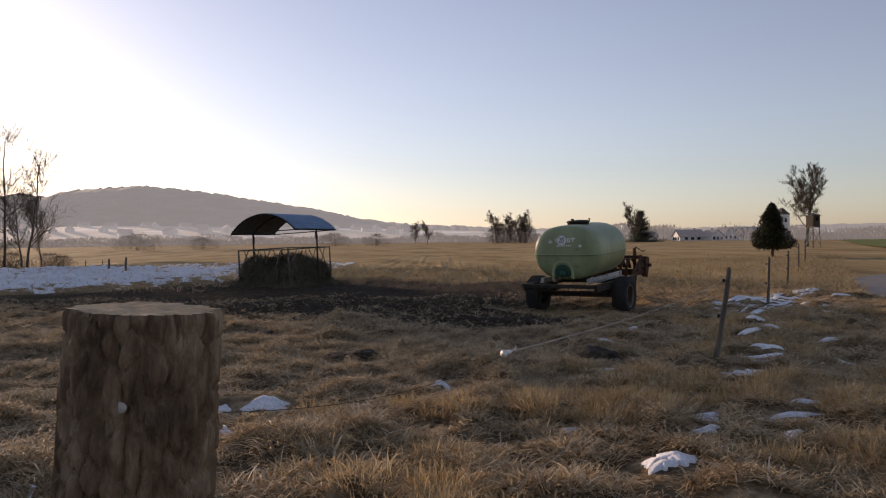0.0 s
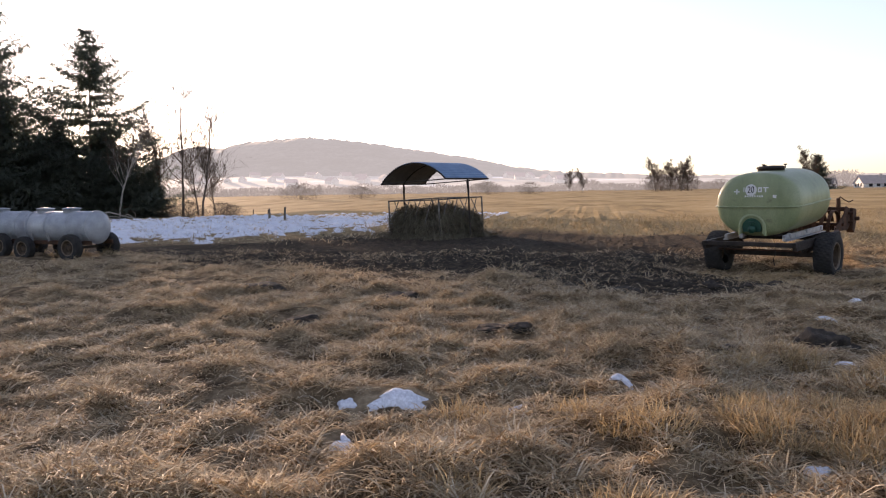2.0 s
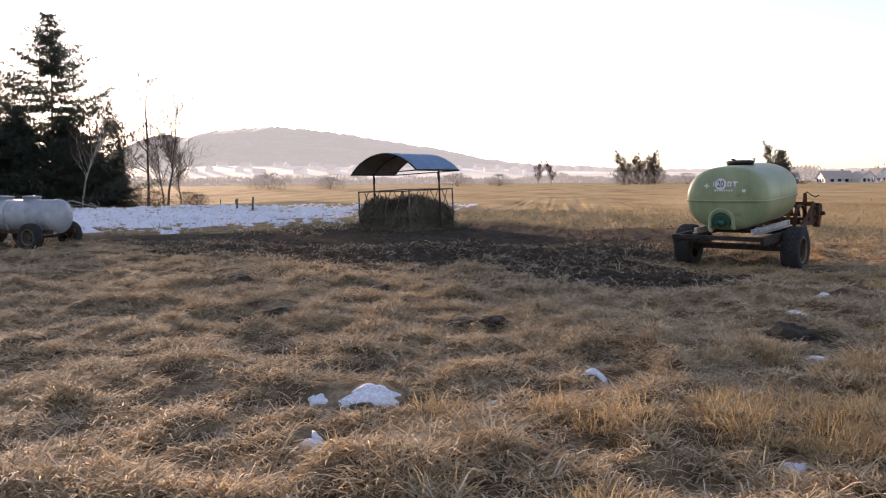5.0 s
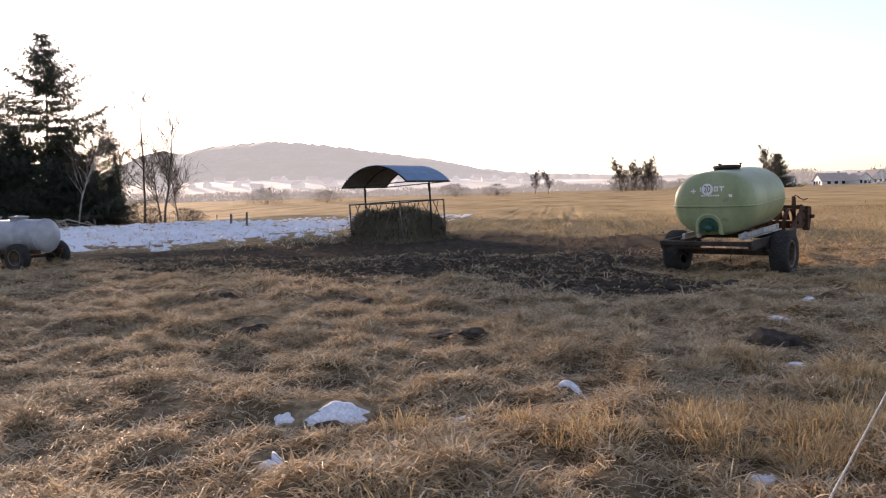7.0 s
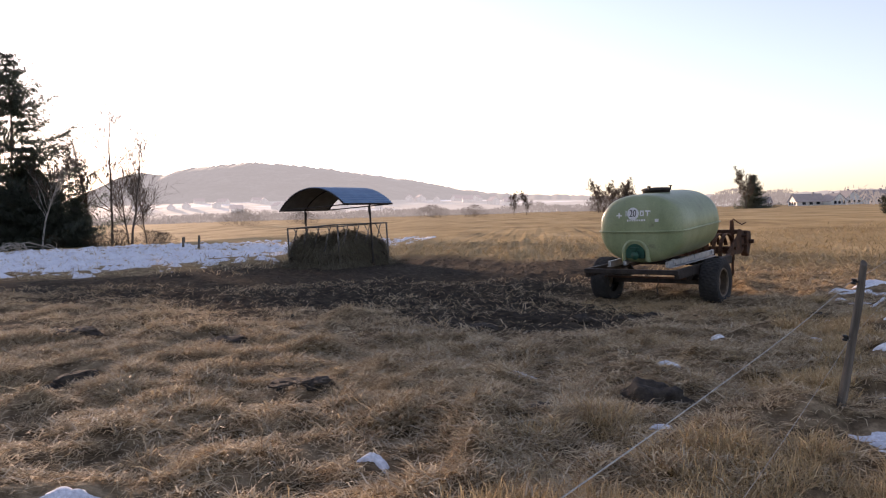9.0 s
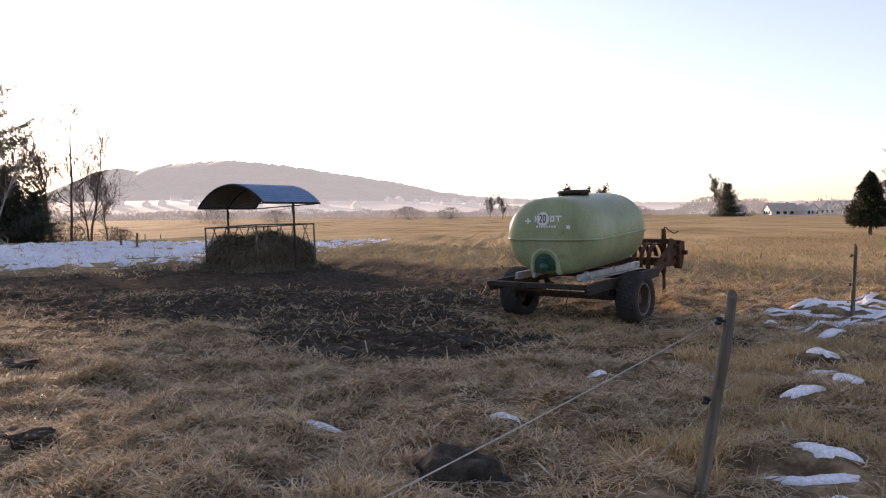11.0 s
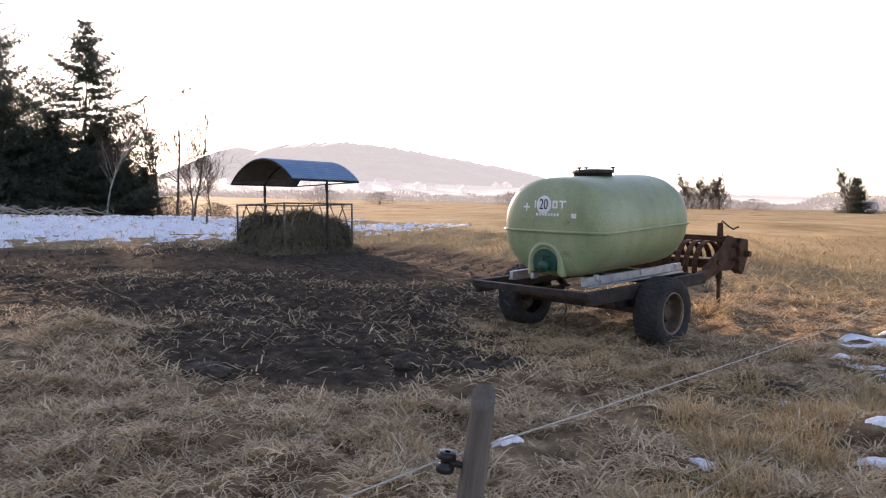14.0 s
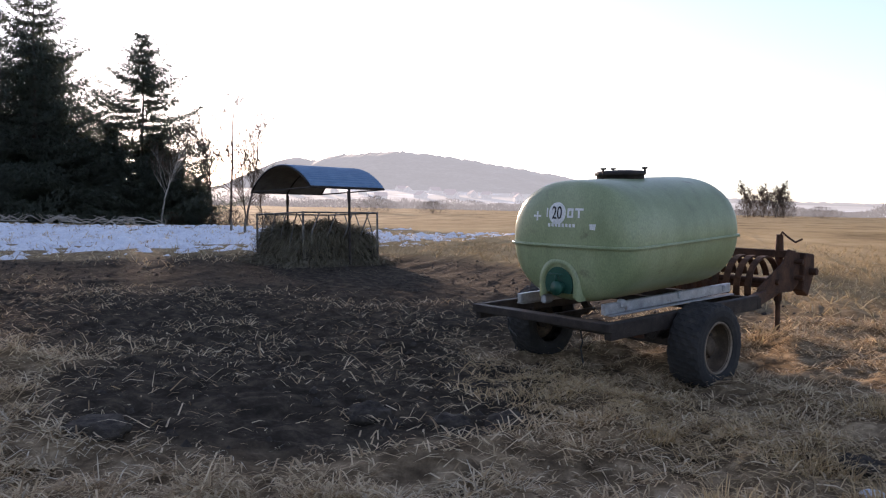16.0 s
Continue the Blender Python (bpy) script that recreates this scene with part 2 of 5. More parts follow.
def blades(name, pos, way, length, width, material, parent=None, droop=0.4, rng=None):
    """Many thin leaves or stalks: each a bent strip from pos along way."""
    n = len(pos)
    way = way / np.maximum(np.linalg.norm(way, axis=1), 1e-6)[:, None]
    side = np.cross(way, np.array([0.0, 0.0, 1.0]) + (rng.random((n, 3)) - 0.5) * 0.8)
    side /= np.maximum(np.linalg.norm(side, axis=1), 1e-6)[:, None]
    length, width = np.asarray(length)[:, None], np.asarray(width)[:, None]
    mid = pos + way * length * 0.55
    tip = pos + way * length
    tip[:, 2] -= (droop * length * (0.4 + rng.random((n, 1))))[:, 0]
    s = side * width
    v = np.stack([pos - s, pos + s, mid + s * 0.8, mid - s * 0.8, tip], 1).reshape(-1, 3)
    b = (np.arange(n) * 5)[:, None]
    return array_mesh(name, v, b + np.array([0, 1, 2, 3]), b + np.array([3, 2, 4]), material, parent)


def box(bm, x0, y0, z0, x1, y1, z1, bevel=0.0):
    r = bmesh.ops.create_cube(bm, size=1, matrix=Matrix.Translation(((x0 + x1) / 2, (y0 + y1) / 2, (z0 + z1) / 2)) @ Matrix.Diagonal((abs(x1 - x0), abs(y1 - y0), abs(z1 - z0), 1)))
    if bevel:
        edges = list({e for v in r["verts"] for e in v.link_edges})
        bmesh.ops.bevel(bm, geom=edges, offset=bevel, segments=1, affect='EDGES')
    return bm


def beam(bm, a, b, w, h, bevel=0.004):
    """A bar of w x h from a to b."""
    a, b = Vector(a), Vector(b)
    d = b - a
    q = d.to_track_quat('Y', 'Z').to_matrix().to_4x4()
    r = bmesh.ops.create_cube(bm, size=1, matrix=Matrix.Translation((a + b) / 2) @ q @ Matrix.Diagonal((w, d.length, h, 1)))
    if bevel:
        bmesh.ops.bevel(bm, geom=list({e for v in r["verts"] for e in v.link_edges}), offset=bevel, segments=1, affect='EDGES')
    return bm


def rod(bm, a, b, r0, r1=None, seg=10):
    """A round bar from a to b."""
    a, b = Vector(a), Vector(b)
    d = b - a
    q = d.to_track_quat('Z', 'Y').to_matrix().to_4x4()
    bmesh.ops.create_cone(bm, cap_ends=True, segments=seg, radius1=r0, radius2=r0 if r1 is None else r1, depth=d.length, matrix=Matrix.Translation((a + b) / 2) @ q)
    return bm


def lathe(bm, profile, seg=32, m=None):
    """Turns a profile of (radius, height) about z."""
    m = m or Matrix()
    rings = []
    for r, z in profile:
        rings.append([bm.verts.new(m @ Vector((r * math.cos(2 * math.pi * i / seg), r * math.sin(2 * math.pi * i / seg), z))) for i in range(seg)])
    for a, b in zip(rings, rings[1:]):
        for i in range(seg):
            bm.faces.new((a[i], a[(i + 1) % seg], b[(i + 1) % seg], b[i]))
    return bm


def tube(bm, pts, r, seg=6):
    """A round tube along points."""
    pts = [Vector(p) for p in pts]
    rings = []
    for i, p in enumerate(pts):
        d = (pts[min(i + 1, len(pts) - 1)] - pts[max(i - 1, 0)]).normalized()
        q = d.to_track_quat('Z', 'Y').to_matrix()
        rr = r[i] if isinstance(r, (list, tuple)) else r
        rings.append([bm.verts.new(p + q @ Vector((rr * math.cos(2 * math.pi * k / seg), rr * math.sin(2 * math.pi * k / seg), 0))) for k in range(seg)])
    for a, b in zip(rings, rings[1:]):
        for k in range(seg):
            bm.faces.new((a[k], a[(k + 1) % seg], b[(k + 1) % seg], b[k]))
    bm.faces.new(rings[0][::-1])
    bm.faces.new(rings[-1])
    return bm


def hash2(i, j, s):
    h = np.sin(i * 127.1 + j * 311.7 + s * 74.7) * 43758.5453
    return h - np.floor(h)


def vnoise(x, y, s=0.0):
    """Smooth value noise of unit size, 0 to 1."""
    x, y = np.asarray(x, dtype=float), np.asarray(y, dtype=float)
    i, j = np.floor(x), np.floor(y)
    u, v = x - i, y - j
    u, v = u * u * (3 - 2 * u), v * v * (3 - 2 * v)
    return (hash2(i, j, s) * (1 - u) + hash2(i + 1, j, s) * u) * (1 - v) + (hash2(i, j + 1, s) * (1 - u) + hash2(i + 1, j + 1, s) * u) * v


def smooth_step(a, b, x):
    t = np.clip((x - a) / (b - a), 0, 1)
    return t * t * (3 - 2 * t)


def mud(x, y):
    """How trampled the ground is: 1 round the feeder and the trailer, 0 in the grass."""
    x, y = np.asarray(x, dtype=float), np.asarray(y, dtype=float)
    w = (vnoise(x * 0.55, y * 0.55, 3) - 0.5) * 3.2 + (vnoise(x * 1.7, y * 1.7, 4) - 0.5) * 1.4
    d1 = np.hypot((x + 3.2) / 7.8, (y - 22.5) / 8.2)
    d2 = np.hypot((x - 0.7) / 2.3, (y - 15.8) / 2.5)
    d3 = np.hypot((x + 9.5) / 7.5, (y - 22.0) / 2.6)
    d = np.minimum(np.minimum(d1, d2), d3)
    return 1 - smooth_step(0.78, 1.12, d + w * 0.12)


def road_x(y):
    """Where the lane's near edge runs."""
    y = np.asarray(y, dtype=float)
    return 10.9 + np.where(y > 20, 0.506, 0.28) * (y - 20)


def ground_z(x, y):
    """Height of the ground: lumps, tussocks and hollows, flatter under the wheels."""
    x, y = np.asarray(x, dtype=float), np.asarray(y, dtype=float)
    near = np.clip(1.4 - np.hypot(x, y - 10) / 60, 0, 1)
    z = (vnoise(x * 0.35, y * 0.35, 1) - 0.5) * 0.10 + (vnoise(x * 1.3, y * 1.3, 2) - 0.5) * 0.08 + (vnoise(x * 3.6, y * 3.6, 5) - 0.5) * 0.075 * (1 - 0.5 * mud(x, y))
    z = z + 0.135 * (np.maximum(vnoise(x * 2.5 + 0.8 * vnoise(x, y, 10), y * 1.9, 9) - 0.42, 0) / 0.58) ** 1.2 * (1 - mud(x, y)) + (vnoise(x * 8, y * 8, 6) - 0.5) * 0.055 + mud(x, y) * ((vnoise(x * 4.6, y * 4.6, 7) - 0.5) * 0.045 + (vnoise(x * 11, y * 11, 8) - 0.5) * 0.045)
    road_d = (x - road_x(y)) * 0.885
    z = z * (1 - smooth_step(-0.4, 0.0, road_d) * (1 - smooth_step(3.0, 3.6, road_d)) * (np.abs(y - 25) < 60)) * near
    z = z - 1.5 * smooth_step(35, 95, y) * smooth_step(-20, -45, x) * (1 - smooth_step(130, 260, y))
    z = z - 0.06 * (np.exp(-((x - 4.06) ** 2 + (y - 16.96) ** 2) / 0.6) + np.exp(-((x - 2.33) ** 2 + (y - 18.02) ** 2) / 0.6)) - 0.10 * np.exp(-((x - 3.2) ** 2 + (y - 17.4) ** 2) / 9)
    return z + 0.3 * smooth_step(25, 45, y) * smooth_step(6, 18, x) * (1 - smooth_step(60, 120, y))


def gz(x, y):
    return float(ground_z(np.array([x]), np.array([y]))[0])


# ---- ground, road, hill ----
def graded(lo, hi, step, far, growth=1.16):
    c = list(np.arange(lo, hi + 1e-6, step))
    s, a, b = step, lo, hi
    while b < far:
        s *= growth
        b += s
        a -= s
        c = [a, *c, b]
    return np.array(c)


def build_ground():
    xs, ys = graded(-9, 8, 0.085, 4300), graded(2.5, 19, 0.085, 4300)
    gx, gy = np.meshgrid(xs, ys)
    z = ground_z(gx.ravel(), gy.ravel())
    nx, ny = len(xs), len(ys)
    i = (np.arange(ny - 1)[:, None] * nx + np.arange(nx - 1)[None, :]).ravel()
    q = np.stack([i, i + 1, i + nx + 1, i + nx], 1)
    m = surface("matted_pasture", [(0.32, (0.07, 0.050, 0.031)), (0.5, (0.20, 0.146, 0.088)), (0.68, (0.42, 0.32, 0.20))], 4.5, 0.95, 0, 1.0, 30, None, 0.03, 0.02)
    nt = m.node_tree
    b = nt.nodes["Principled BSDF"]
    base = b.inputs["Base Color"].links[0].from_socket
    at = nt.nodes.new("ShaderNodeAttribute")
    at.attribute_name = "trampled"
    # far meadow: warmer, with mown streaks
    at2 = nt.nodes.new("ShaderNodeAttribute")
    at2.attribute_name = "meadow"
    mead = noise_node(nt, 0.16, 6, 0.7, (1, 0.35, 1))
    mr = ramp_node(nt, [(0.3, (0.16, 0.118, 0.062)), (0.5, (0.33, 0.25, 0.132)), (0.7, (0.46, 0.36, 0.205))])
    nt.links.new(mead.outputs[0], mr.inputs[0])
    m1 = nt.nodes.new("ShaderNodeMix")
    m1.data_type = 'RGBA'
    nt.links.new(at2.outputs["Fac"], m1.inputs[0])
    nt.links.new(base, m1.inputs[6])
    nt.links.new(mr.outputs[0], m1.inputs[7])
    mudn = noise_node(nt, 5, 6, 0.7)
    mudr = ramp_node(nt, [(0.3, (0.018, 0.015, 0.012)), (0.5, (0.048, 0.039, 0.029)), (0.72, (0.125, 0.10, 0.07))])
    nt.links.new(mudn.outputs[0], mudr.inputs[0])
    m2 = nt.nodes.new("ShaderNodeMix")
    m2.data_type = 'RGBA'
    nt.links.new(at.outputs["Fac"], m2.inputs[0])
    nt.links.new(m1.outputs[2], m2.inputs[6])
    nt.links.new(mudr.outputs[0], m2.inputs[7])
    nt.links.new(m2.outputs[2], b.inputs["Base Color"])
    ob = array_mesh("ground", np.stack([gx.ravel(), gy.ravel(), z], 1), q, [], m, smooth=True)
    a = ob.data.attributes.new("trampled", 'FLOAT', 'POINT')
    a.data.foreach_set("value", mud(gx.ravel(), gy.ravel()).astype(np.float32))
    a = ob.data.attributes.new("meadow", 'FLOAT', 'POINT')
    a.data.foreach_set("value", smooth_step(18, 34, gy.ravel() + 0.25 * gx.ravel()).astype(np.float32))
    return tagged(ob, "matted brown winter pasture with trampled dark mud", "ground", kind="structure")


build_ground()


def build_road():
    """A narrow asphalt lane beside the fence, with a worn edge."""
    bm = bmesh.new()
    rows = []
    for k in range(90):
        y = -12 + k * 1.4
        x = float(road_x(y))
        e0, e1 = (noise.noise((k * 0.7, 3, 0)) * 0.12, noise.noise((k * 0.7, 9, 0)) * 0.12)
        rows.append([bm.verts.new((x - 0.10 + e0, y, -0.02)), bm.verts.new((x + 0.12 + e0, y, 0.012)), bm.verts.new((x + 1.6, y, 0.035)), bm.verts.new((x + 3.1 + e1, y, 0.012)), bm.verts.new((x + 3.35 + e1, y, -0.02))])
    for a, b in zip(rows, rows[1:]):
        for i in range(4):
            bm.faces.new((a[i], a[i + 1], b[i + 1], b[i]))
    tagged(part("road", bm, ASPHALT, smooth=True), "narrow grey asphalt lane through the meadow", "road", kind="structure")


build_road()


def build_green_field():
    """A sown field, green in winter, beyond the lane."""
    ys = np.linspace(64, 270, 40)
    rows = []
    for k, y in enumerate(ys):
        x0 = float(road_x(y)) + 5 + 0.8 * noise.noise((k * 0.6, 1, 0))
        xs = x0 + np.linspace(0, 110, 24)
        rows.append(np.stack([xs, np.full(24, y), ground_z(xs, np.full(24, y)) + 0.10], 1))
    i = (np.arange(39)[:, None] * 24 + np.arange(23)[None, :]).ravel()
    q = np.stack([i, i + 1, i + 25, i + 24], 1)
    m = surface("winter_crop", [(0.3, (0.10, 0.13, 0.04)), (0.5, (0.15, 0.18, 0.06)), (0.7, (0.20, 0.21, 0.085))], 0.3, 0.9, 0, 0.5, 6, None, 0.03, 0.05)
    tagged(array_mesh("crop_field", np.concatenate(rows), q, [], m, smooth=True), "green sown winter field beyond the lane", "field", kind="structure")


build_green_field()


def build_hill():
    """The wooded hill and the low ridges, far off."""
    ctl_x = [-2600, -1700, -1250, -1080, -960, -880, -845, -818, -790, -755, -735, -709, -606, -564, -480, -350, -200, -144, -60, 150, 450, 900, 1600, 2600]
    ctl_z = [8, 16, 25, 33, 44, 66, 96, 105, 104, 97, 103, 110, 116, 117, 108, 88, 61, 47, 37, 25, 21, 27, 20, 8]
    xs = np.arange(-2600, 2601, 6.0)
    top = np.interp(xs, ctl_x, ctl_z)
    k = np.ones(5) / 5
    top = np.convolve(np.pad(top, 2, mode='edge'), k, 'valid')
    rng = np.random.default_rng(4)
    rows = []
    for d, f in ((-420, 0.0), (-330, 0.10), (-250, 0.30), (-150, 0.62), (-60, 0.88), (0, 1.0), (300, 0.6)):
        h = top * f
        if f > 0.25:
            h = h + (vnoise(xs / 7, xs * 0 + d, 11) - 0.3) * 3.2 * min(1, f * 1.4) + (rng.random(len(xs)) - 0.5) * 1.4
        rows.append(np.stack([xs, np.full(len(xs), 1500.0 + d), h - 2], 1))
    v = np.concatenate(rows)
    n = len(xs)
    q = []
    for r in range(len(rows) - 1):
        i = np.arange(n - 1) + r * n
        q.append(np.stack([i, i + 1, i + n + 1, i + n], 1))
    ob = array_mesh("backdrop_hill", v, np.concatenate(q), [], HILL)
    tagged(ob, "wooded hill, its pale winter mist painted as glow", "hill", kind="structure")


build_hill()


def field_z(x, y):
    """The slope of pale fields at the hill's foot."""
    top = np.interp(x, [-2600, -1250, -900, -500, -200, 100, 600, 2600], [5, 14, 27, 30, 24, 14, 10, 4])
    return top * smooth_step(760, 1200, np.asarray(y, dtype=float))


def build_far_fields():
    xs, ys = np.arange(-2200, 1400, 14.0), np.linspace(750, 1180, 26)
    gx, gy = np.meshgrid(xs, ys)
    z = field_z(gx.ravel(), gy.ravel()) + 0.3
    nx = len(xs)
    i = (np.arange(len(ys) - 1)[:, None] * nx + np.arange(nx - 1)[None, :]).ravel()
    q = np.stack([i, i + 1, i + nx + 1, i + nx], 1)
    # snow and soil by noise; the emission paints the mist lying on them
    m = painted_haze("snowy_fields_painted_haze", [(0.42, (0.06, 0.056, 0.05)), (0.55, (0.13, 0.125, 0.115)), (0.66, (0.40, 0.41, 0.43))], 0.006, (0.66, 0.66, 0.62), 0.36)
    tagged(array_mesh("backdrop_fields", np.stack([gx.ravel(), gy.ravel(), z], 1), q, [], m, smooth=True), "fields with snow at the hill's foot, pale mist painted as glow", "field", kind="structure")


build_far_fields()


# ---- water tank trailer ----
def wheel(parent, radius, width, x, y, z, sign):
    """A farm wheel with block tread: tyre, rim and hub nuts. sign: which way its outer face looks along x."""
    w = part("wheel", lathe(bmesh.new(), [(0.03, -0.02), (0.085, -0.02), (0.085, 0.02), (0.03, 0.02)], 12, pose(0, 0, 0, 0, 90, 0)), DARKSTEEL, parent)
    w.location = (x, y, z)
    bm = bmesh.new()
    h, r = width / 2, radius
    prof = [(0.56, -0.72), (0.62, -0.90), (0.72, -0.99), (0.84, -1.0), (0.915, -0.94), (0.955, -0.80), (0.968, -0.62), (0.972, -0.60), (0.976, -0.32), (0.976, -0.30), (0.98, -0.03), (0.98, 0.03), (0.976, 0.30), (0.976, 0.32), (0.972, 0.60), (0.968, 0.62), (0.955, 0.80), (0.915, 0.94), (0.84, 1.0), (0.72, 0.99), (0.62, 0.90), (0.56, 0.72)]
    seg, rings = 120, []
    for k, (pr, pz) in enumerate(prof):
        ring = []
        for i in range(seg):
            up = 0.0
            if 4 <= k <= 17:
                lane_no = int((pz + 1) * 3.2)
                up = 0.022 if (i + lane_no * 2) % 5 < 3 else 0.0
            a = 2 * math.pi * i / seg
            ring.append(bm.verts.new((pz * h, (pr + up) * r * math.cos(a), (pr + up) * r * math.sin(a))))
        rings.append(ring)
    for a, b in zip(rings, rings[1:]):
        for i in range(seg):
            bm.faces.new((a[i], a[(i + 1) % seg], b[(i + 1) % seg], b[i]))
    part("tyre", bm, TYRE, w, "worn black farm tyre with caked mud")
    bm = bmesh.new()
    o = sign * h
    lathe(bm, [(r * 0.545, o * 0.80), (r * 0.52, o * 0.40), (r * 0.50, o * 0.05), (r * 0.44, -o * 0.12), (r * 0.30, o * 0.0), (r * 0.20, o * 0.10), (r * 0.19, o * 0.38), (r * 0.10, o * 0.42), (0.002, o * 0.42)], 36, pose(0, 0, 0, 0, 90, 0))
    part("rim", bm, DARKRIM, w, "brown rusty deep steel rim", True)
    bm = bmesh.new()
    lathe(bm, [(r * 0.60, o * 0.78), (r * 0.585, o * 0.87), (r * 0.555, o * 0.87), (r * 0.54, o * 0.74), (r * 0.535, o * 0.55)], 36, pose(0, 0, 0, 0, 90, 0))
    part("rim_lip", bm, RIM, w, "pale worn rim edge", True)
    for i in range(6):
        a = 2 * math.pi * i / 6
        bm = bmesh.new()
        c = Vector((o * 0.0, r * 0.29 * math.cos(a), r * 0.29 * math.sin(a)))
        rod(bm, c, c + Vector((sign * 0.03, 0, 0)), 0.016, seg=6)
        part("wheel_nut", bm, DARKSTEEL, w)
    return w


def tank_point(a, v, L, hw, hz, z0):
    """A point on the tank's rounded body: angle a round it, v from -1 to 1 along it."""
    s = max(0.0, 1 - abs(v) ** 20) ** (1 / 2.0)
    ca, sa = math.cos(a), math.sin(a)
    x = hw * math.copysign(abs(ca) ** (2 / 2.4), ca) * s
    z = hz * math.copysign(abs(sa) ** (2 / 2.25), sa) * (0.28 + 0.72 * s if s < 1 else 1) * (1 if s > 0 else 0)
    return Vector((x, v * L, z0 + z * (s ** 0.35 if s > 0 else 0)))


def build_tank_trailer():
    t = thing("tank_trailer", pose(3.16, 17.42, 0.03, 1.5, 0, -31.5), "old farm trailer carrying a green fibreglass water tank", "trailer")
    L, hw, hz, z0, yc = 1.035, 0.765, 0.59, 1.20, 0.31
    tank = part("tank", _tank_body(L, hw, hz, z0), GREEN, t, "faded green fibreglass water tank", True)
    tank.matrix_local = pose(-0.02, yc, 0.02, 1.9, 0, 0)
    # moulded flange round the middle
    bm = bmesh.new()
    vs = [-0.9999, -0.998, -0.99, -0.97, -0.94, -0.9, -0.84, -0.75, -0.5, 0, 0.5, 0.75, 0.84, 0.9, 0.94, 0.97, 0.99, 0.998, 0.9999]
    line = [(hw * (1 - abs(v) ** 20) ** 0.5, v * L) for v in vs]
    line = line + [(-x, y) for x, y in reversed(line)]
    rings = []
    for i, (x, y) in enumerate(line):
        (xa, ya), (xb, yb2) = line[i - 1], line[(i + 1) % len(line)]
        nx, ny = yb2 - ya, -(xb - xa)
        k = math.hypot(nx, ny)
        nx, ny = nx / k, ny / k
        rings.append([bm.verts.new((x + nx * o, y + ny * o, z0 - 0.035 + dz)) for o, dz in ((-0.03, -0.015), (0.026, -0.013), (0.032, 0.0), (0.026, 0.013), (-0.03, 0.015))])
    for a, b in zip(rings, rings[1:] + rings[:1]):
        for k in range(4):
            bm.faces.new((a[k], b[k], b[k + 1], a[k + 1]))
    part("flange", bm, GREEN, tank)
    # filler hatch
    bm = bmesh.new()
    lathe(bm, [(0.24, 0), (0.24, 0.05), (0.26, 0.05), (0.26, 0.075), (0.22, 0.095), (0.05, 0.105), (0.002, 0.105)], 28, pose(-0.04, -0.05, z0 + hz - 0.02))
    hatch = part("hatch", bm, DARKSTEEL, tank, "dark filler hatch lid", True)
    for a in (0.4, 2.5, 4.6):
        bm = bmesh.new()
        c = Vector((-0.04 + 0.25 * math.cos(a), -0.05 + 0.25 * math.sin(a), z0 + hz + 0.03))
        rod(bm, c, c + Vector((0, 0, 0.07)), 0.012, seg=6)
        rod(bm, c + Vector((-0.03, 0, 0.07)), c + Vector((0.03, 0, 0.07)), 0.01, seg=6)
        part("hatch_clamp", bm, DARKSTEEL, hatch)
    # arched outlet niche at the back, with its valve
    bm = bmesh.new()
    yb = -L * 0.99
    arch = [(-0.05 + 0.245 * math.cos(a), 0, 0.80 + 0.245 * math.sin(a)) for a in np.linspace(0, math.pi, 15)]
    arch = [(0.195, 0, 0.64)] + arch + [(-0.295, 0, 0.64)]
    ins, out = [], []
    for x, _, z in arch:
        k = 0.76
        out.append((bm.verts.new((x, yb + 0.10, z)), bm.verts.new((x, yb - 0.005, z)), bm.verts.new((-0.05 + (x + 0.05) * k, yb - 0.012, 0.80 + (z - 0.80) * k)), bm.verts.new((-0.05 + (x + 0.05) * k * 0.96, yb + 0.05, 0.80 + (z - 0.80) * k * 0.96))))
    for a, b in zip(out, out[1:]):
        for k in range(3):
            bm.faces.new((a[k], b[k], b[k + 1], a[k + 1]))
    part("outlet_surround", bm, GREEN, tank, "moulded arch round the outlet", True)
    # flat plate in the arch; its dark green stands in for the niche's shade
    bm = bmesh.new()
    pts = [bm.verts.new((-0.05 + 0.17 * math.cos(a), yb - 0.004, 0.79 + 0.17 * math.sin(a))) for a in np.linspace(-0.5, math.pi + 0.5, 20)]
    pb = [bm.verts.new((v.co.x, yb + 0.09, v.co.z)) for v in pts]
    bm.faces.new(pts)
    for i in range(19):
        bm.faces.new((pts[i], pb[i], pb[i + 1], pts[i + 1]))
    part("outlet_shade_plate", bm, DKGREEN, tank, "flat dark green plate, shade of the outlet niche put in by colour")
    bm = bmesh.new()
    rod(bm, (-0.03, yb + 0.02, 0.77), (-0.03, yb - 0.05, 0.76), 0.06, 0.058, 20)
    rod(bm, (-0.03, yb - 0.05, 0.76), (-0.03, yb - 0.07, 0.76), 0.07, 0.07, 20)
    rod(bm, (-0.03, yb - 0.06, 0.83), (-0.03, yb - 0.06, 0.89), 0.016, seg=8)
    beam(bm, (-0.12, yb - 0.06, 0.895), (0.04, yb - 0.06, 0.895), 0.03, 0.012)
    part("valve", bm, DKGREEN, tank, "dark green outlet valve", True)
    bm = bmesh.new()
    box(bm, -0.285, yb - 0.01, 0.58, -0.225, yb + 0.12, 0.665, 0.015)
    part("bracket", bm, GALV, tank)
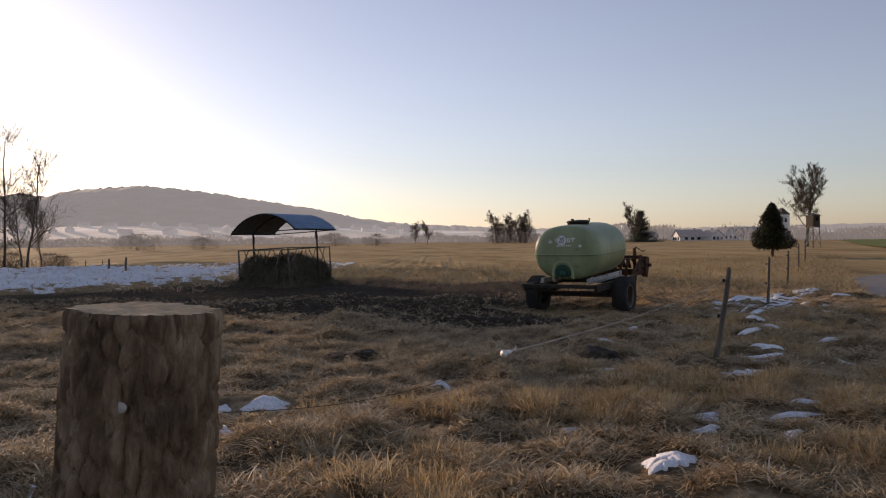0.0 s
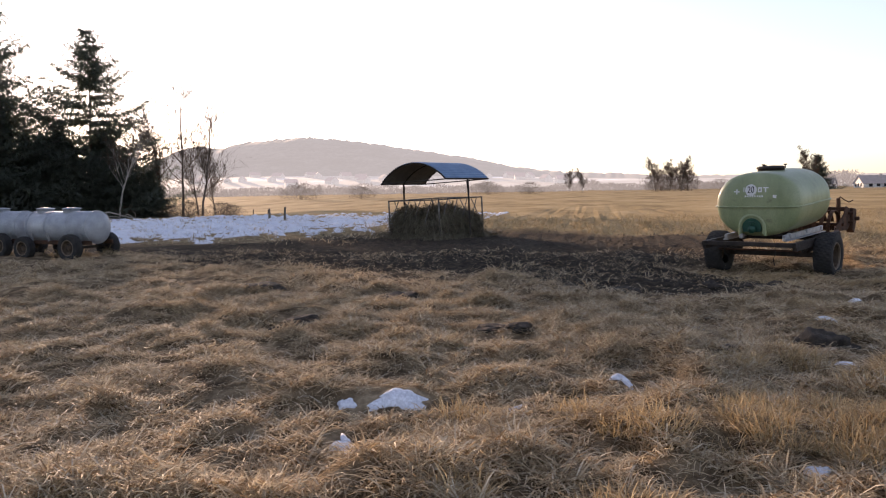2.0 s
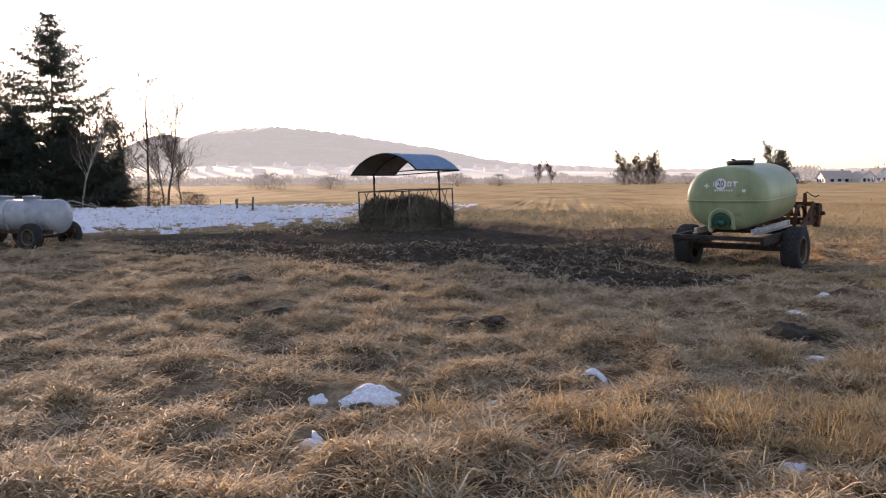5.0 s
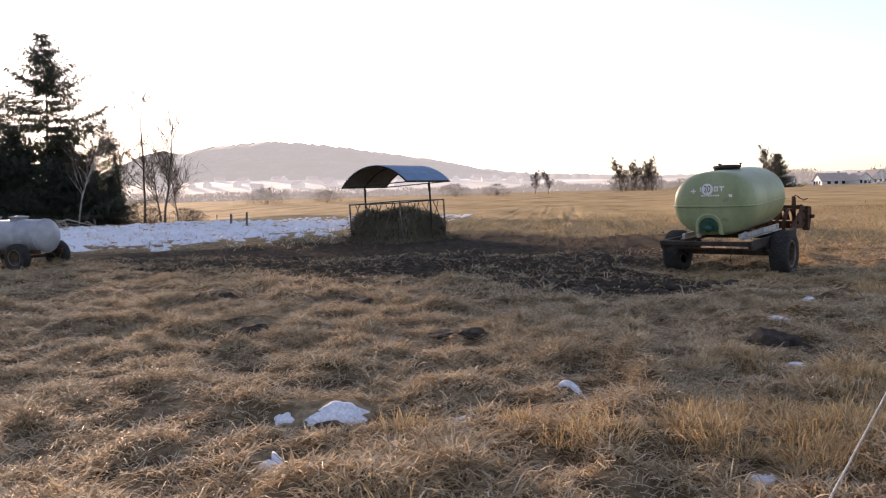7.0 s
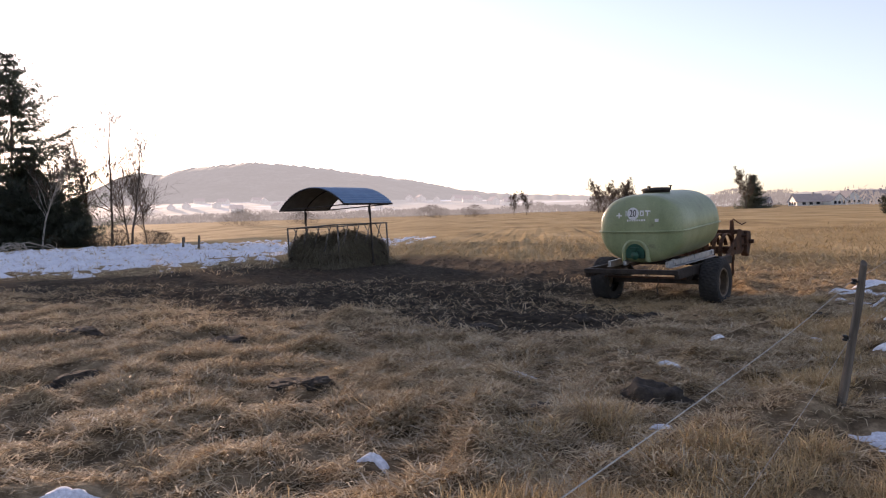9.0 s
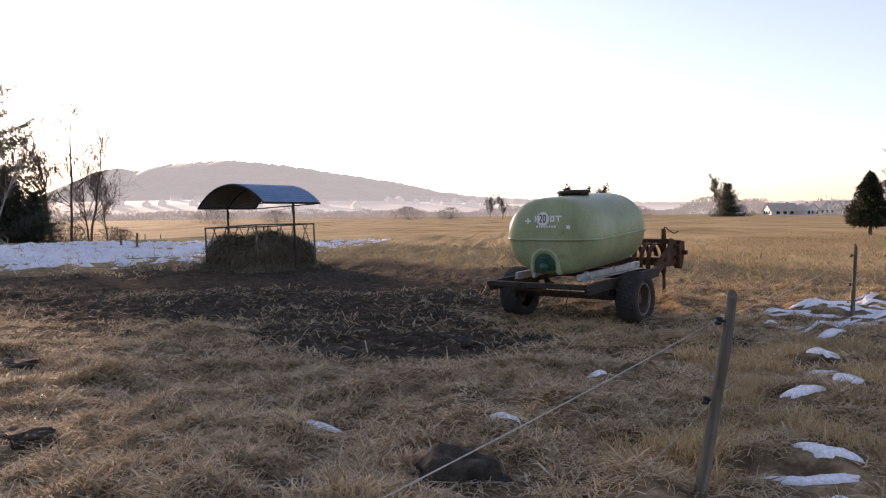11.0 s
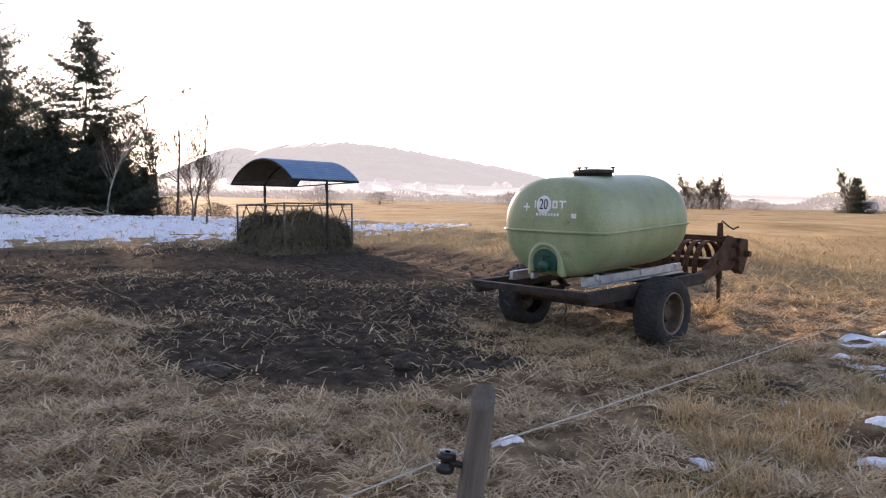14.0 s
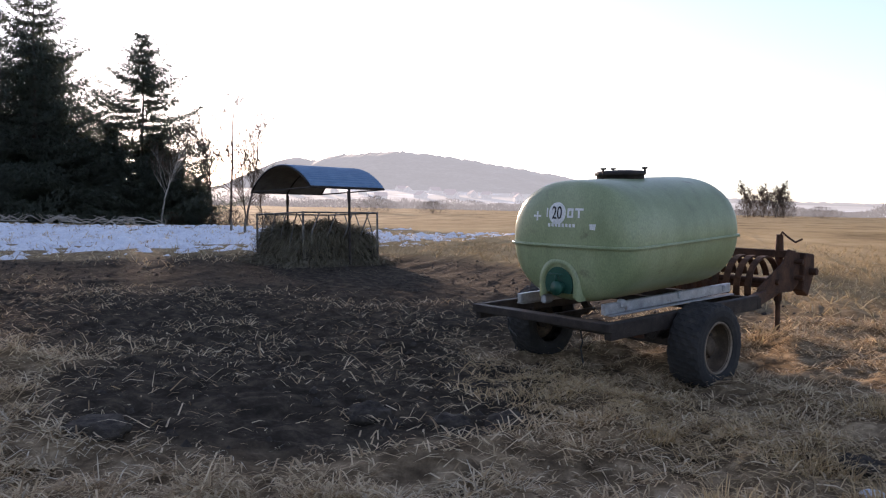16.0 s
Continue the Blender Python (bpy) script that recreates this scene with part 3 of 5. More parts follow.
    # painted marks: round speed sign and faded lettering
    def back(u, z):
        """Where the rounded back of the tank lies at u across and z up."""
        lo, hi = 0.02, 0.999
        for _ in range(40):
            q = (lo + hi) / 2
            e = (abs(u) / (hw * q)) ** 2.4 + (abs(z - z0) / (hz * (0.28 + 0.72 * q) * q ** 0.35)) ** 2.25
            lo, hi = (q, hi) if e > 1 else (lo, q)
        return -L * (1 - hi ** 2.0) ** (1 / 20)

    def patch(pts, lift, thick=0.0015):
        """A thin painted shape that follows the back of the tank."""
        bm = bmesh.new()
        a = [bm.verts.new((x, back(x, z) - lift - thick, z)) for x, z in pts]
        b = [bm.verts.new((x, back(x, z) + 0.004, z)) for x, z in pts]
        c = sum((v.co for v in a), Vector()) / len(a)
        m = bm.verts.new((c.x, back(c.x, c.z) - lift - thick, c.z))
        for k in range(len(a)):
            k2 = (k + 1) % len(a)
            bm.faces.new((a[k], a[k2], m))
            bm.faces.new((a[k], b[k], b[k2], a[k2]))
        bmesh.ops.recalc_face_normals(bm, faces=bm.faces)
        return bm

    disc = part("speed_sign", patch([(-0.06 + 0.105 * math.cos(a), 1.475 + 0.105 * math.sin(a)) for a in np.linspace(0, 2 * math.pi, 36, endpoint=False)], 0.003), WHITE, tank, "white round sign with the number 20")
    cu = bpy.data.curves.new("number", 'FONT')
    cu.body, cu.size, cu.align_x, cu.align_y, cu.extrude = "20", 0.15, 'CENTER', 'CENTER', 0.001
    tmp = bpy.data.objects.new("number", cu)
    me = bpy.data.meshes.new_from_object(tmp)
    bpy.data.objects.remove(tmp)
    me.materials.append(BLACK)
    for v in me.vertices:
        x, z = -0.06 + v.co.x * 0.85, 1.475 + v.co.y * 1.15
        v.co = Vector((x, back(x, z) - 0.0085 - v.co.z, z))
    num = new("number", me)
    num.parent = disc
    for x0, x1, za, zb in ((0.065, 0.135, 1.50, 1.525), (0.065, 0.085, 1.455, 1.50), (0.115, 0.135, 1.455, 1.50), (0.065, 0.135, 1.435, 1.455), (0.155, 0.25, 1.505, 1.525), (0.19, 0.21, 1.435, 1.505), (-0.195, -0.18, 1.435, 1.525), (-0.33, -0.31, 1.40, 1.49), (-0.37, -0.335, 1.435, 1.455), (-0.305, -0.27, 1.435, 1.455)):
        part("painted_mark", patch([(x0, za), (x1, za), (x1, zb), (x0, zb)], 0.002), WHITE, tank, "faded white paint of the maker's emblem")
    for k in range(8):
        x = -0.17 + k * 0.043
        part("painted_letter", patch([(x, 1.345 + 0.004 * (k % 3)), (x + 0.026, 1.345), (x + 0.026, 1.378), (x, 1.378)], 0.002), WHITE, tank, "faded white lettering")
    part("sticker", patch([(0.33, 1.33), (0.385, 1.325), (0.39, 1.38), (0.325, 1.38)], 0.002), WHITE, tank, "small white torn sticker")
    # sills that carry the tank
    for s in (-1, 1):
        bm = bmesh.new()
        beam(bm, (s * 0.52, -0.82, 0.60), (s * 0.52, 1.38, 0.63), 0.05, 0.095, 0.006)
        beam(bm, (s * 0.545, -0.78, 0.545), (s * 0.545, 1.38, 0.56), 0.09, 0.014, 0.003)
        part("sill", bm, GALV, t, "galvanised steel tank support rail")
    for y in (-0.6, 0.35, 1.2):
        bm = bmesh.new()
        box(bm, 0.50, y, 0.60, 0.57, y + 0.06, 0.675, 0.012)
        part("tank_bracket", bm, GALV, t)
    # chassis
    for s in (-1, 1):
        bm = bmesh.new()
        beam(bm, (s * 0.80, -1.12, 0.47), (s * 0.80, 1.45, 0.49), 0.075, 0.15, 0.008)
        part("side_rail", bm, DARKSTEEL, t, "dirty dark steel side rail")
    for y, w, z, h in ((-1.12, 0.09, 0.505, 0.075), (-0.86, 0.06, 0.47, 0.06), (0.95, 0.07, 0.46, 0.08), (1.45, 0.08, 0.48, 0.12)):
        bm = bmesh.new()
        beam(bm, (-0.84, y, z), (0.84, y, z), w, h, 0.006)
        part("cross_member", bm, DARKSTEEL, t)
    bm = bmesh.new()
    beam(bm, (-0.86, 0.08, 0.225), (0.86, 0.08, 0.225), 0.09, 0.09, 0.006)
    for s in (-1, 1):
        beam(bm, (s * 0.66, -0.14, 0.285), (s * 0.66, 0.30, 0.285), 0.06, 0.03, 0.003)
        beam(bm, (s * 0.66, -0.28, 0.315), (s * 0.66, 0.44, 0.315), 0.06, 0.03, 0.003)
        beam(bm, (s * 0.66, -0.40, 0.345), (s * 0.66, 0.56, 0.345), 0.06, 0.03, 0.003)
        beam(bm, (s * 0.72, -0.38, 0.33), (s * 0.78, -0.38, 0.42), 0.05, 0.09, 0.003)
        beam(bm, (s * 0.72, 0.54, 0.33), (s * 0.78, 0.54, 0.42), 0.05, 0.09, 0.003)
    part("axle", bm, DARKSTEEL, t, "dark steel axle with leaf springs")
    bm = bmesh.new()
    beam(bm, (-0.80, -0.45, 0.335), (0.70, -0.45, 0.335), 0.035, 0.035, 0.003)
    part("brake_shaft", bm, RUST, t)
    wheel(t, 0.415, 0.33, 1.01, 0.08, 0.225, 1)
    wheel(t, 0.415, 0.33, -1.01, 0.08, 0.225, -1)
    for s in (-1, 1):
        bm = bmesh.new()
        tube(bm, [(0.45 * s, -1.05, 0.44), (0.46 * s, -1.03, 0.33), (0.40 * s, -0.98, 0.25), (0.42 * s, -0.97, 0.12)], 0.008, 5)
        part("hanging_cable", bm, PLASTIC, t)
    # drawbar
    for s in (-1, 1):
        bm = bmesh.new()
        beam(bm, (s * 0.78, 1.40, 0.49), (s * 0.34, 3.05, 0.52), 0.08, 0.14, 0.008)
        part("drawbar_arm", bm, RUST, t, "rusty steel drawbar arm")
    bm = bmesh.new()
    beam(bm, (-0.38, 3.0, 0.52), (0.38, 3.0, 0.52), 0.10, 0.13, 0.008)
    beam(bm, (0, 3.0, 0.52), (0, 3.5, 0.52), 0.09, 0.09, 0.008)
    part("drawbar_head", bm, RUST, t)
    bm = bmesh.new()
    rod(bm, (0.48, 2.62, -0.12), (0.48, 2.62, 0.42), 0.032, seg=12)
    rod(bm, (0.48, 2.62, 0.36), (0.48, 2.62, 0.95), 0.045, seg=12)
    rod(bm, (0.48, 2.62, 0.95), (0.48, 2.62, 1.16), 0.05, 0.04, 12)
    bmesh.ops.create_cone(bm, cap_ends=True, segments=16, radius1=0.085, radius2=0.07, depth=0.05, matrix=pose(0.48, 2.62, -0.12))
    jack = part("support_jack", bm, RUST, t, "rusty screw jack with a foot plate")
    bm = bmesh.new()
    tube(bm, [(0.48, 2.62, 1.14), (0.52, 2.60, 1.19), (0.62, 2.58, 1.12), (0.70, 2.56, 1.08), (0.78, 2.55, 1.12)], 0.012, 6)
    part("crank_handle", bm, RUST, jack, "bent rusty crank handle")
    return t


def _tank_body(L, hw, hz, z0):
    bm = bmesh.new()
    n, rows = 64, [-1, -0.999, -0.995, -0.985, -0.965, -0.93, -0.88, -0.82, -0.72, -0.55, -0.3, 0, 0.3, 0.55, 0.72, 0.82, 0.88, 0.93, 0.965, 0.985, 0.995, 0.999, 1]
    rings = []
    for v in rows[1:-1]:
        rings.append([bm.verts.new(tank_point(2 * math.pi * i / n, v, L, hw, hz, z0)) for i in range(n)])
    for a, b in zip(rings, rings[1:]):
        for i in range(n):
            bm.faces.new((a[i], a[(i + 1) % n], b[(i + 1) % n], b[i]))
    bm.faces.new(rings[0][::-1])
    bm.faces.new(rings[-1])
    bmesh.ops.recalc_face_normals(bm, faces=bm.faces)
    return bm


build_tank_trailer()


def build_ring_roller():
    """The old cultivator roller that stands on the drawbar: a frame with curved rusty bars."""
    t = thing("farm_roller", pose(3.16, 17.42, 0.03, 1.5, 0, -31.5), "rusty farm roller with curved bars lying on the drawbar", "farm machine")
    for k in range(9):
        x = -0.58 + k * 0.135
        bm = bmesh.new()
        rows = []
        for a in np.linspace(-0.5, 2.9, 14):
            row = []
            for rr in (0.335, 0.315):
                for w in (-0.036, 0.036):
                    row.append(bm.verts.new((x + w + 0.05 * a / 3, 2.15 - rr * math.cos(a) * 0.95, 0.60 + rr * math.sin(a))))
            rows.append([row[0], row[1], row[3], row[2]])
        for p, q in zip(rows, rows[1:]):
            for i in range(4):
                bm.faces.new((p[i], p[(i + 1) % 4], q[(i + 1) % 4], q[i]))
        bm.faces.new(rows[0])
        bm.faces.new(rows[-1][::-1])
        bmesh.ops.recalc_face_normals(bm, faces=bm.faces)
        part("curved_bar", bm, RUST, t)
    bm = bmesh.new()
    rod(bm, (-0.72, 2.15, 0.64), (0.72, 2.15, 0.64), 0.035, seg=12)
    part("shaft", bm, RUST, t)
    for s in (-1, 1):
        bm = bmesh.new()
        v = [(0, 1.70, 0.53), (0, 2.55, 0.50), (0, 2.78, 0.62), (0, 2.72, 0.93), (0, 2.45, 1.0), (0, 2.32, 0.86), (0, 1.75, 0.60)]
        f = [bm.verts.new((s * 0.66 + dx, y, z)) for dx in (0.0, 0.022) for _, y, z in v]
        bm.faces.new(f[:7])
        bm.faces.new(f[7:][::-1])
        for i in range(7):
            bm.faces.new((f[i], f[(i + 1) % 7], f[(i + 1) % 7 + 7], f[i + 7]))
        bmesh.ops.recalc_face_normals(bm, faces=bm.faces)
        part("side_plate", bm, RUST, t, "rusty cut side plate")
        for k, (y, z) in enumerate(((2.6, 0.85), (2.62, 0.66))):
            bm = bmesh.new()
            rod(bm, (s * 0.66 - 0.02, y, z), (s * 0.66 + s * 0.12, y, z), 0.03, seg=8)
            part("bolt", bm, RUST, t)
    bm = bmesh.new()
    beam(bm, (-0.66, 2.62, 0.93), (0.66, 2.62, 0.93), 0.09, 0.09, 0.006)
    part("top_beam", bm, RUST, t)
    bm = bmesh.new()
    v = [(2.74, 0.95), (2.98, 0.92), (3.0, 0.70), (2.84, 0.42), (2.70, 0.50)]
    f = [bm.verts.new((x, y, z)) for x in (0.60, 0.74) for y, z in v]
    bm.faces.new(f[:5])
    bm.faces.new(f[5:][::-1])
    for i in range(5):
        bm.faces.new((f[i], f[(i + 1) % 5], f[(i + 1) % 5 + 5], f[i + 5]))
    bmesh.ops.recalc_face_normals(bm, faces=bm.faces)
    bmesh.ops.bevel(bm, geom=list(bm.edges), offset=0.012, segments=1, affect='EDGES')
    part("bearing_box", bm, RUST, t, "rusty bearing housing")
    bm = bmesh.new()
    rod(bm, (0.70, 2.88, 0.72), (0.82, 2.88, 0.72), 0.05, 0.04, 12)
    part("shaft_end", bm, RUST, t)


build_ring_roller()


# ---- feeding rack with roof ----
def build_feeder():
    t = thing("hay_feeder", pose(-5.33, 27.55, -0.02, 0, -2.5, -30), "steel cattle hay rack with a curved blue sheet roof", "feeding rack")
    hw, hl, eave, rise = 1.46, 1.10, 1.92, 0.60
    R = (hw * hw + rise * rise) / (2 * rise)
    a0 = math.asin(hw / R)
    for s, mat, lab in ((1, BLUEROOF, "curved blue corrugated roof sheet"),):
        bm = bmesh.new()
        cols, n = [], 150
        for i in range(n + 1):
            a = -a0 + 2 * a0 * i / n
            r = R + 0.012 * math.cos(i * 2 * math.pi / 5)
            cols.append([bm.verts.new((r * math.sin(a), y, eave - (R - rise) + r * math.cos(a))) for y in (-hl, hl)])
        for c, d in zip(cols, cols[1:]):
            bm.faces.new((c[0], d[0], d[1], c[1]))
        part("roof_sheet", bm, mat, t, lab, True)
        bm = bmesh.new()
        cols = []
        for i in range(41):
            a = -a0 + 2 * a0 * i / 40
            r = R - 0.022
            cols.append([bm.verts.new((r * math.sin(a), y, eave - (R - rise) + r * math.cos(a))) for y in (-hl + 0.01, hl - 0.01)])
        for c, d in zip(cols, cols[1:]):
            bm.faces.new((c[0], d[0], d[1], c[1]))
        part("roof_underside", bm, DARKROOF, t, "dull grey underside of the roof", True)
    for y in (-hl, 0, hl):
        bm = bmesh.new()
        tube(bm, [((R - 0.03) * math.sin(a), y, eave - (R - rise) + (R - 0.03) * math.cos(a)) for a in np.linspace(-a0, a0, 15)], 0.02, 6)
        part("roof_arch", bm, DARKSTEEL, t)
    for s in (-1, 1):
        bm = bmesh.new()
        rod(bm, (s * hw, -hl, eave - 0.03), (s * hw, hl, eave - 0.03), 0.022, seg=8)
        part("eave_tube", bm, DARKSTEEL, t)
        bm = bmesh.new()
        rod(bm, (s * hw, 0, 0.0), (s * hw, 0, eave - 0.02), 0.032, seg=10)
        rod(bm, (s * hw, 0, eave - 0.35), (s * (hw - 0.02), 0.0, eave - 0.1), 0.042, seg=10)
        part("roof_post", bm, DARKSTEEL, t, "dark steel roof post")
    for y in (-hl, hl):
        bm = bmesh.new()
        rod(bm, (-hw, y, eave - 0.03), (hw, y, eave - 0.03), 0.018, seg=8)
        part("tie_bar", bm, DARKSTEEL, t)
    # rack sides: rails with slanting bars
    w = 1.12
    for i in range(4):
        m = pose(0, 0, 0, 0, 0, 90 * i)
        bm = bmesh.new()
        for z in (0.10, 0.42, 1.30):
            rod(bm, m @ Vector((-w, -w, z)), m @ Vector((w, -w, z)), 0.02, seg=8)
        part("rail", bm, OLDGALV, t, "dirty worn galvanised rail")
        bm = bmesh.new()
        rod(bm, m @ Vector((-w, -w, 0.0)), m @ Vector((-w, -w, 1.32)), 0.028, seg=8)
        part("corner_post", bm, OLDGALV, t)
        bm = bmesh.new()
        g = [m @ Vector(p) for p in ((-w, -w, 0.08), (w, -w, 0.08), (w, -w, 0.44), (-w, -w, 0.44))]
        h = [m @ Vector(p) for p in ((-w, -w + 0.01, 0.08), (w, -w + 0.01, 0.08), (w, -w + 0.01, 0.44), (-w, -w + 0.01, 0.44))]
        g, h = [bm.verts.new(p) for p in g], [bm.verts.new(p) for p in h]
        bm.faces.new(g)
        bm.faces.new(h[::-1])
        part("lower_panel", bm, DARKSTEEL, t, "dirty steel lower panel")
        for k in range(4):
            x = -w + 0.30 + k * 0.5
            bm = bmesh.new()
            tube(bm, [m @ Vector(p) for p in ((x - 0.22, -w, 0.42), (x + 0.02, -w - 0.01, 1.0), (x + 0.12, -w, 1.2), (x + 0.17, -w, 1.30))], 0.016, 6)
            part("slanting_bar", bm, OLDGALV, t)


build_feeder()


def build_hay():
    rng = np.random.default_rng(21)
    n = 44000
    a, h, r = rng.random(n) * 2 * math.pi, rng.random(n) ** 0.9, rng.random(n) ** 0.4
    c, s = np.cos(a), np.sin(a)
    lump = 0.8 + 0.4 * vnoise(c * 2.6 + 5, s * 2.6 + 5, 31)
    k = 1 / np.maximum(np.abs(c), np.abs(s))
    rad = r * k * np.where(h < 0.2, 1.2 + 0.5 * lump - 2 * h, 0.94 + 0.16 * lump)
    topz = 0.66 + 0.50 * vnoise(c * rad * 1.7 + 9, s * rad * 1.7 + 9, 32) - 0.22 * r ** 4
    pos = np.stack([c * rad, s * rad, 0.03 + h * topz], 1)
    way = np.stack([c + rng.normal(0, 0.9, n), s + rng.normal(0, 0.9, n), rng.normal(-0.25, 0.6, n)], 1)
    ob = blades("hay_heap", pos, way, 0.15 + 0.25 * rng.random(n), 0.006 + 0.006 * rng.random(n), HAY, droop=0.5, rng=rng)
    ob.matrix_world = pose(-5.33, 27.55, 0, 0, 0, -30)
    tagged(ob, "loose dull brown hay heaped in the rack", "hay", kind="stuff")
    bm = bmesh.new()
    bmesh.ops.create_icosphere(bm, subdivisions=4, radius=1.0)
    for v in bm.verts:
        d = v.co.normalized()
        q = 0.92 + 0.22 * noise.noise(d * 2.5) + 0.08 * noise.noise(d * 8)
        k = 0.98 / max(abs(d.x), abs(d.y), 0.55) ** 0.6
        v.co = Vector((d.x * q * k, d.y * q * k, max(-0.02, 0.38 + d.z * 0.46 * q)))
    ob = part("hay_bale", bm, surface("packed_hay", [(0.3, (0.05, 0.04, 0.02)), (0.7, (0.15, 0.12, 0.06))], 7, 0.9, 0, 0.9, 50, None, 0.03), None, "", True)
    ob.matrix_world = pose(-5.33, 27.55, 0, 0, 0, -30)
    tagged(ob, "half-eaten round bale of packed brown hay", "hay bale")


build_hay()


# ---- grey water tankers ----
def build_grey_tanker(m, copy_of=None):
    if copy_of:
        return copy_thing(copy_of, m)
    t = thing("water_tanker", m, "small grey galvanised water tanker on a rusty chassis", "trailer", "grey tankers in the pasture")
    r, L, z = 0.40, 1.05, 0.80
    bm = bmesh.new()
    lathe(bm, [(0.002, -L - 0.12), (0.16, -L - 0.11), (0.29, -L - 0.075), (0.37, -L - 0.02), (r, -L + 0.03), (r, L - 0.03), (0.37, L + 0.02), (0.29, L + 0.075), (0.16, L + 0.11), (0.002, L + 0.12)], 40, pose(0, 0, z, 0, 90, 0))
    part("tank", bm, GREYTANK, t, "dull grey steel tank", True)
    for x in (-L + 0.04, -0.36, 0.36, L - 0.04):
        bm = bmesh.new()
        lathe(bm, [(r - 0.005, -0.025), (r + 0.014, -0.02), (r + 0.014, 0.02), (r - 0.005, 0.025)], 40, pose(x, 0, z, 0, 90, 0))
        part("hoop", bm, GREYTANK, t)
    for x in (-0.72, 0.18):
        bm = bmesh.new()
        lathe(bm, [(0.2, 0), (0.2, 0.09), (0.22, 0.09), (0.22, 0.115), (0.06, 0.135), (0.002, 0.135)], 24, pose(x, 0, z + r - 0.04))
        part("hatch", bm, GREYTANK, t, "grey round filler hatch", True)
    for s in (-1, 1):
        bm = bmesh.new()
        beam(bm, (-1.2, s * 0.33, 0.43), (1.15, s * 0.33, 0.43), 0.06, 0.10, 0.005)
        part("side_rail", bm, RUST, t, "rust-red side rail")
        for x in (-0.8, -0.25, 0.3, 0.85):
            bm = bmesh.new()
            beam(bm, (x, s * 0.35, 0.46), (x, s * 0.39, 0.66), 0.05, 0.02, 0)
            part("saddle", bm, GALV, t)
    bm = bmesh.new()
    beam(bm, (-1.2, 0, 0.42), (-2.1, 0, 0.40), 0.07, 0.09, 0.005)
    part("drawbar", bm, RUST, t)
    bm = bmesh.new()
    rod(bm, (0.72, -0.55, 0.31), (0.72, 0.55, 0.31), 0.035, seg=10)
    part("axle", bm, DARKSTEEL, t)
    for y in (-0.58, 0.58):
        w = wheel(t, 0.33, 0.22, 0, 0, 0, 1 if y > 0 else -1)
        w.matrix_local = pose(0.72, y, 0.32, 0, 0, 90)
        w2 = wheel(t, 0.30, 0.20, 0, 0, 0, 1 if y > 0 else -1)
        w2.matrix_local = pose(-0.85, y, 0.29, 0, 0, 90)
    return t


gt = build_grey_tanker(pose(-13.2, 19.2, 0.0, 0, 0, -12))
build_grey_tanker(pose(-16.0, 20.1, 0.0, 0, 0, -8), gt)


# ---- gate post and fence ----
def build_log_post():
    t = thing("gate_post", pose(-0.68, 1.79, 0.0, 0, 3.4, 0), "thick upright log post with rough pine bark", "post")
    rng = np.random.default_rng(8)
    n, m = 220, 150
    v = []
    for j in range(m):
        z = -0.05 + 1.43 * j / (m - 1)
        for i in range(n):
            a = 2 * math.pi * i / n
            plate = noise.voronoi((math.cos(a) * 4.6 + 0.35 * noise.noise((math.cos(a) * 4, math.sin(a) * 4, z * 6)), math.sin(a) * 4.6, z * 12.0 + 0.25 * noise.noise((a * 3, z * 9, 4))))[0]
            ridge = min(plate[1] - plate[0], 0.25) / 0.25
            r = 0.121 + 0.012 * (1 - z / 1.4) + 0.020 * ridge ** 0.6 + 0.007 * noise.noise((math.cos(a) * 9, math.sin(a) * 9, z * 7)) + 0.01 * noise.noise((math.cos(a), math.sin(a), z * 1.2))
            if j == m - 1:
                r -= 0.004
            v.append((r * math.cos(a), r * math.sin(a), z))
    q = [(j * n + i, j * n + (i + 1) % n, (j + 1) * n + (i + 1) % n, (j + 1) * n + i) for j in range(m - 1) for i in range(n)]
    array_mesh("bark", v, q, [], BARK, t, True)
    bm = bmesh.new()
    rings = []
    for k in range(8):
        f = 1 - k / 8
        rings.append([bm.verts.new((x * f, y * f, 1.381 + 0.004 * noise.noise((x * f * 30, y * f * 30, 0)) - (0.012 if abs(math.atan2(y, x) + 1.9) < 0.03 else 0))) for x, y, z in v[-n:]])
    for a, b in zip(rings, rings[1:]):
        for i in range(n):
            bm.faces.new((a[i], a[(i + 1) % n], b[(i + 1) % n], b[i]))
    bm.faces.new(rings[-1])
    part("sawn_top", bm, CUTWOOD, t, "pale sawn end with a drying crack")
    for a, z, r in ((-1.45, 1.22, 0.012), (-1.3, 1.05, 0.01)):
        bm = bmesh.new()
        bmesh.ops.create_icosphere(bm, subdivisions=2, radius=r, matrix=Matrix.Translation((0.140 * math.cos(a), 0.140 * math.sin(a), z)) @ Matrix.Diagonal((1.2, 0.3, 0.9, 1)))
        part("branch_stub", bm, CUTGREY, t, "pale knot of a cut branch")
    bm = bmesh.new()
    tube(bm, [(-0.11, -0.07, 1.02), (-0.145, -0.085, 1.01), (-0.16, -0.09, 1.03), (-0.15, -0.09, 1.06)], 0.005, 6)
    part("wire_hook", bm, GALV, t, "bright steel wire hook")


build_log_post()


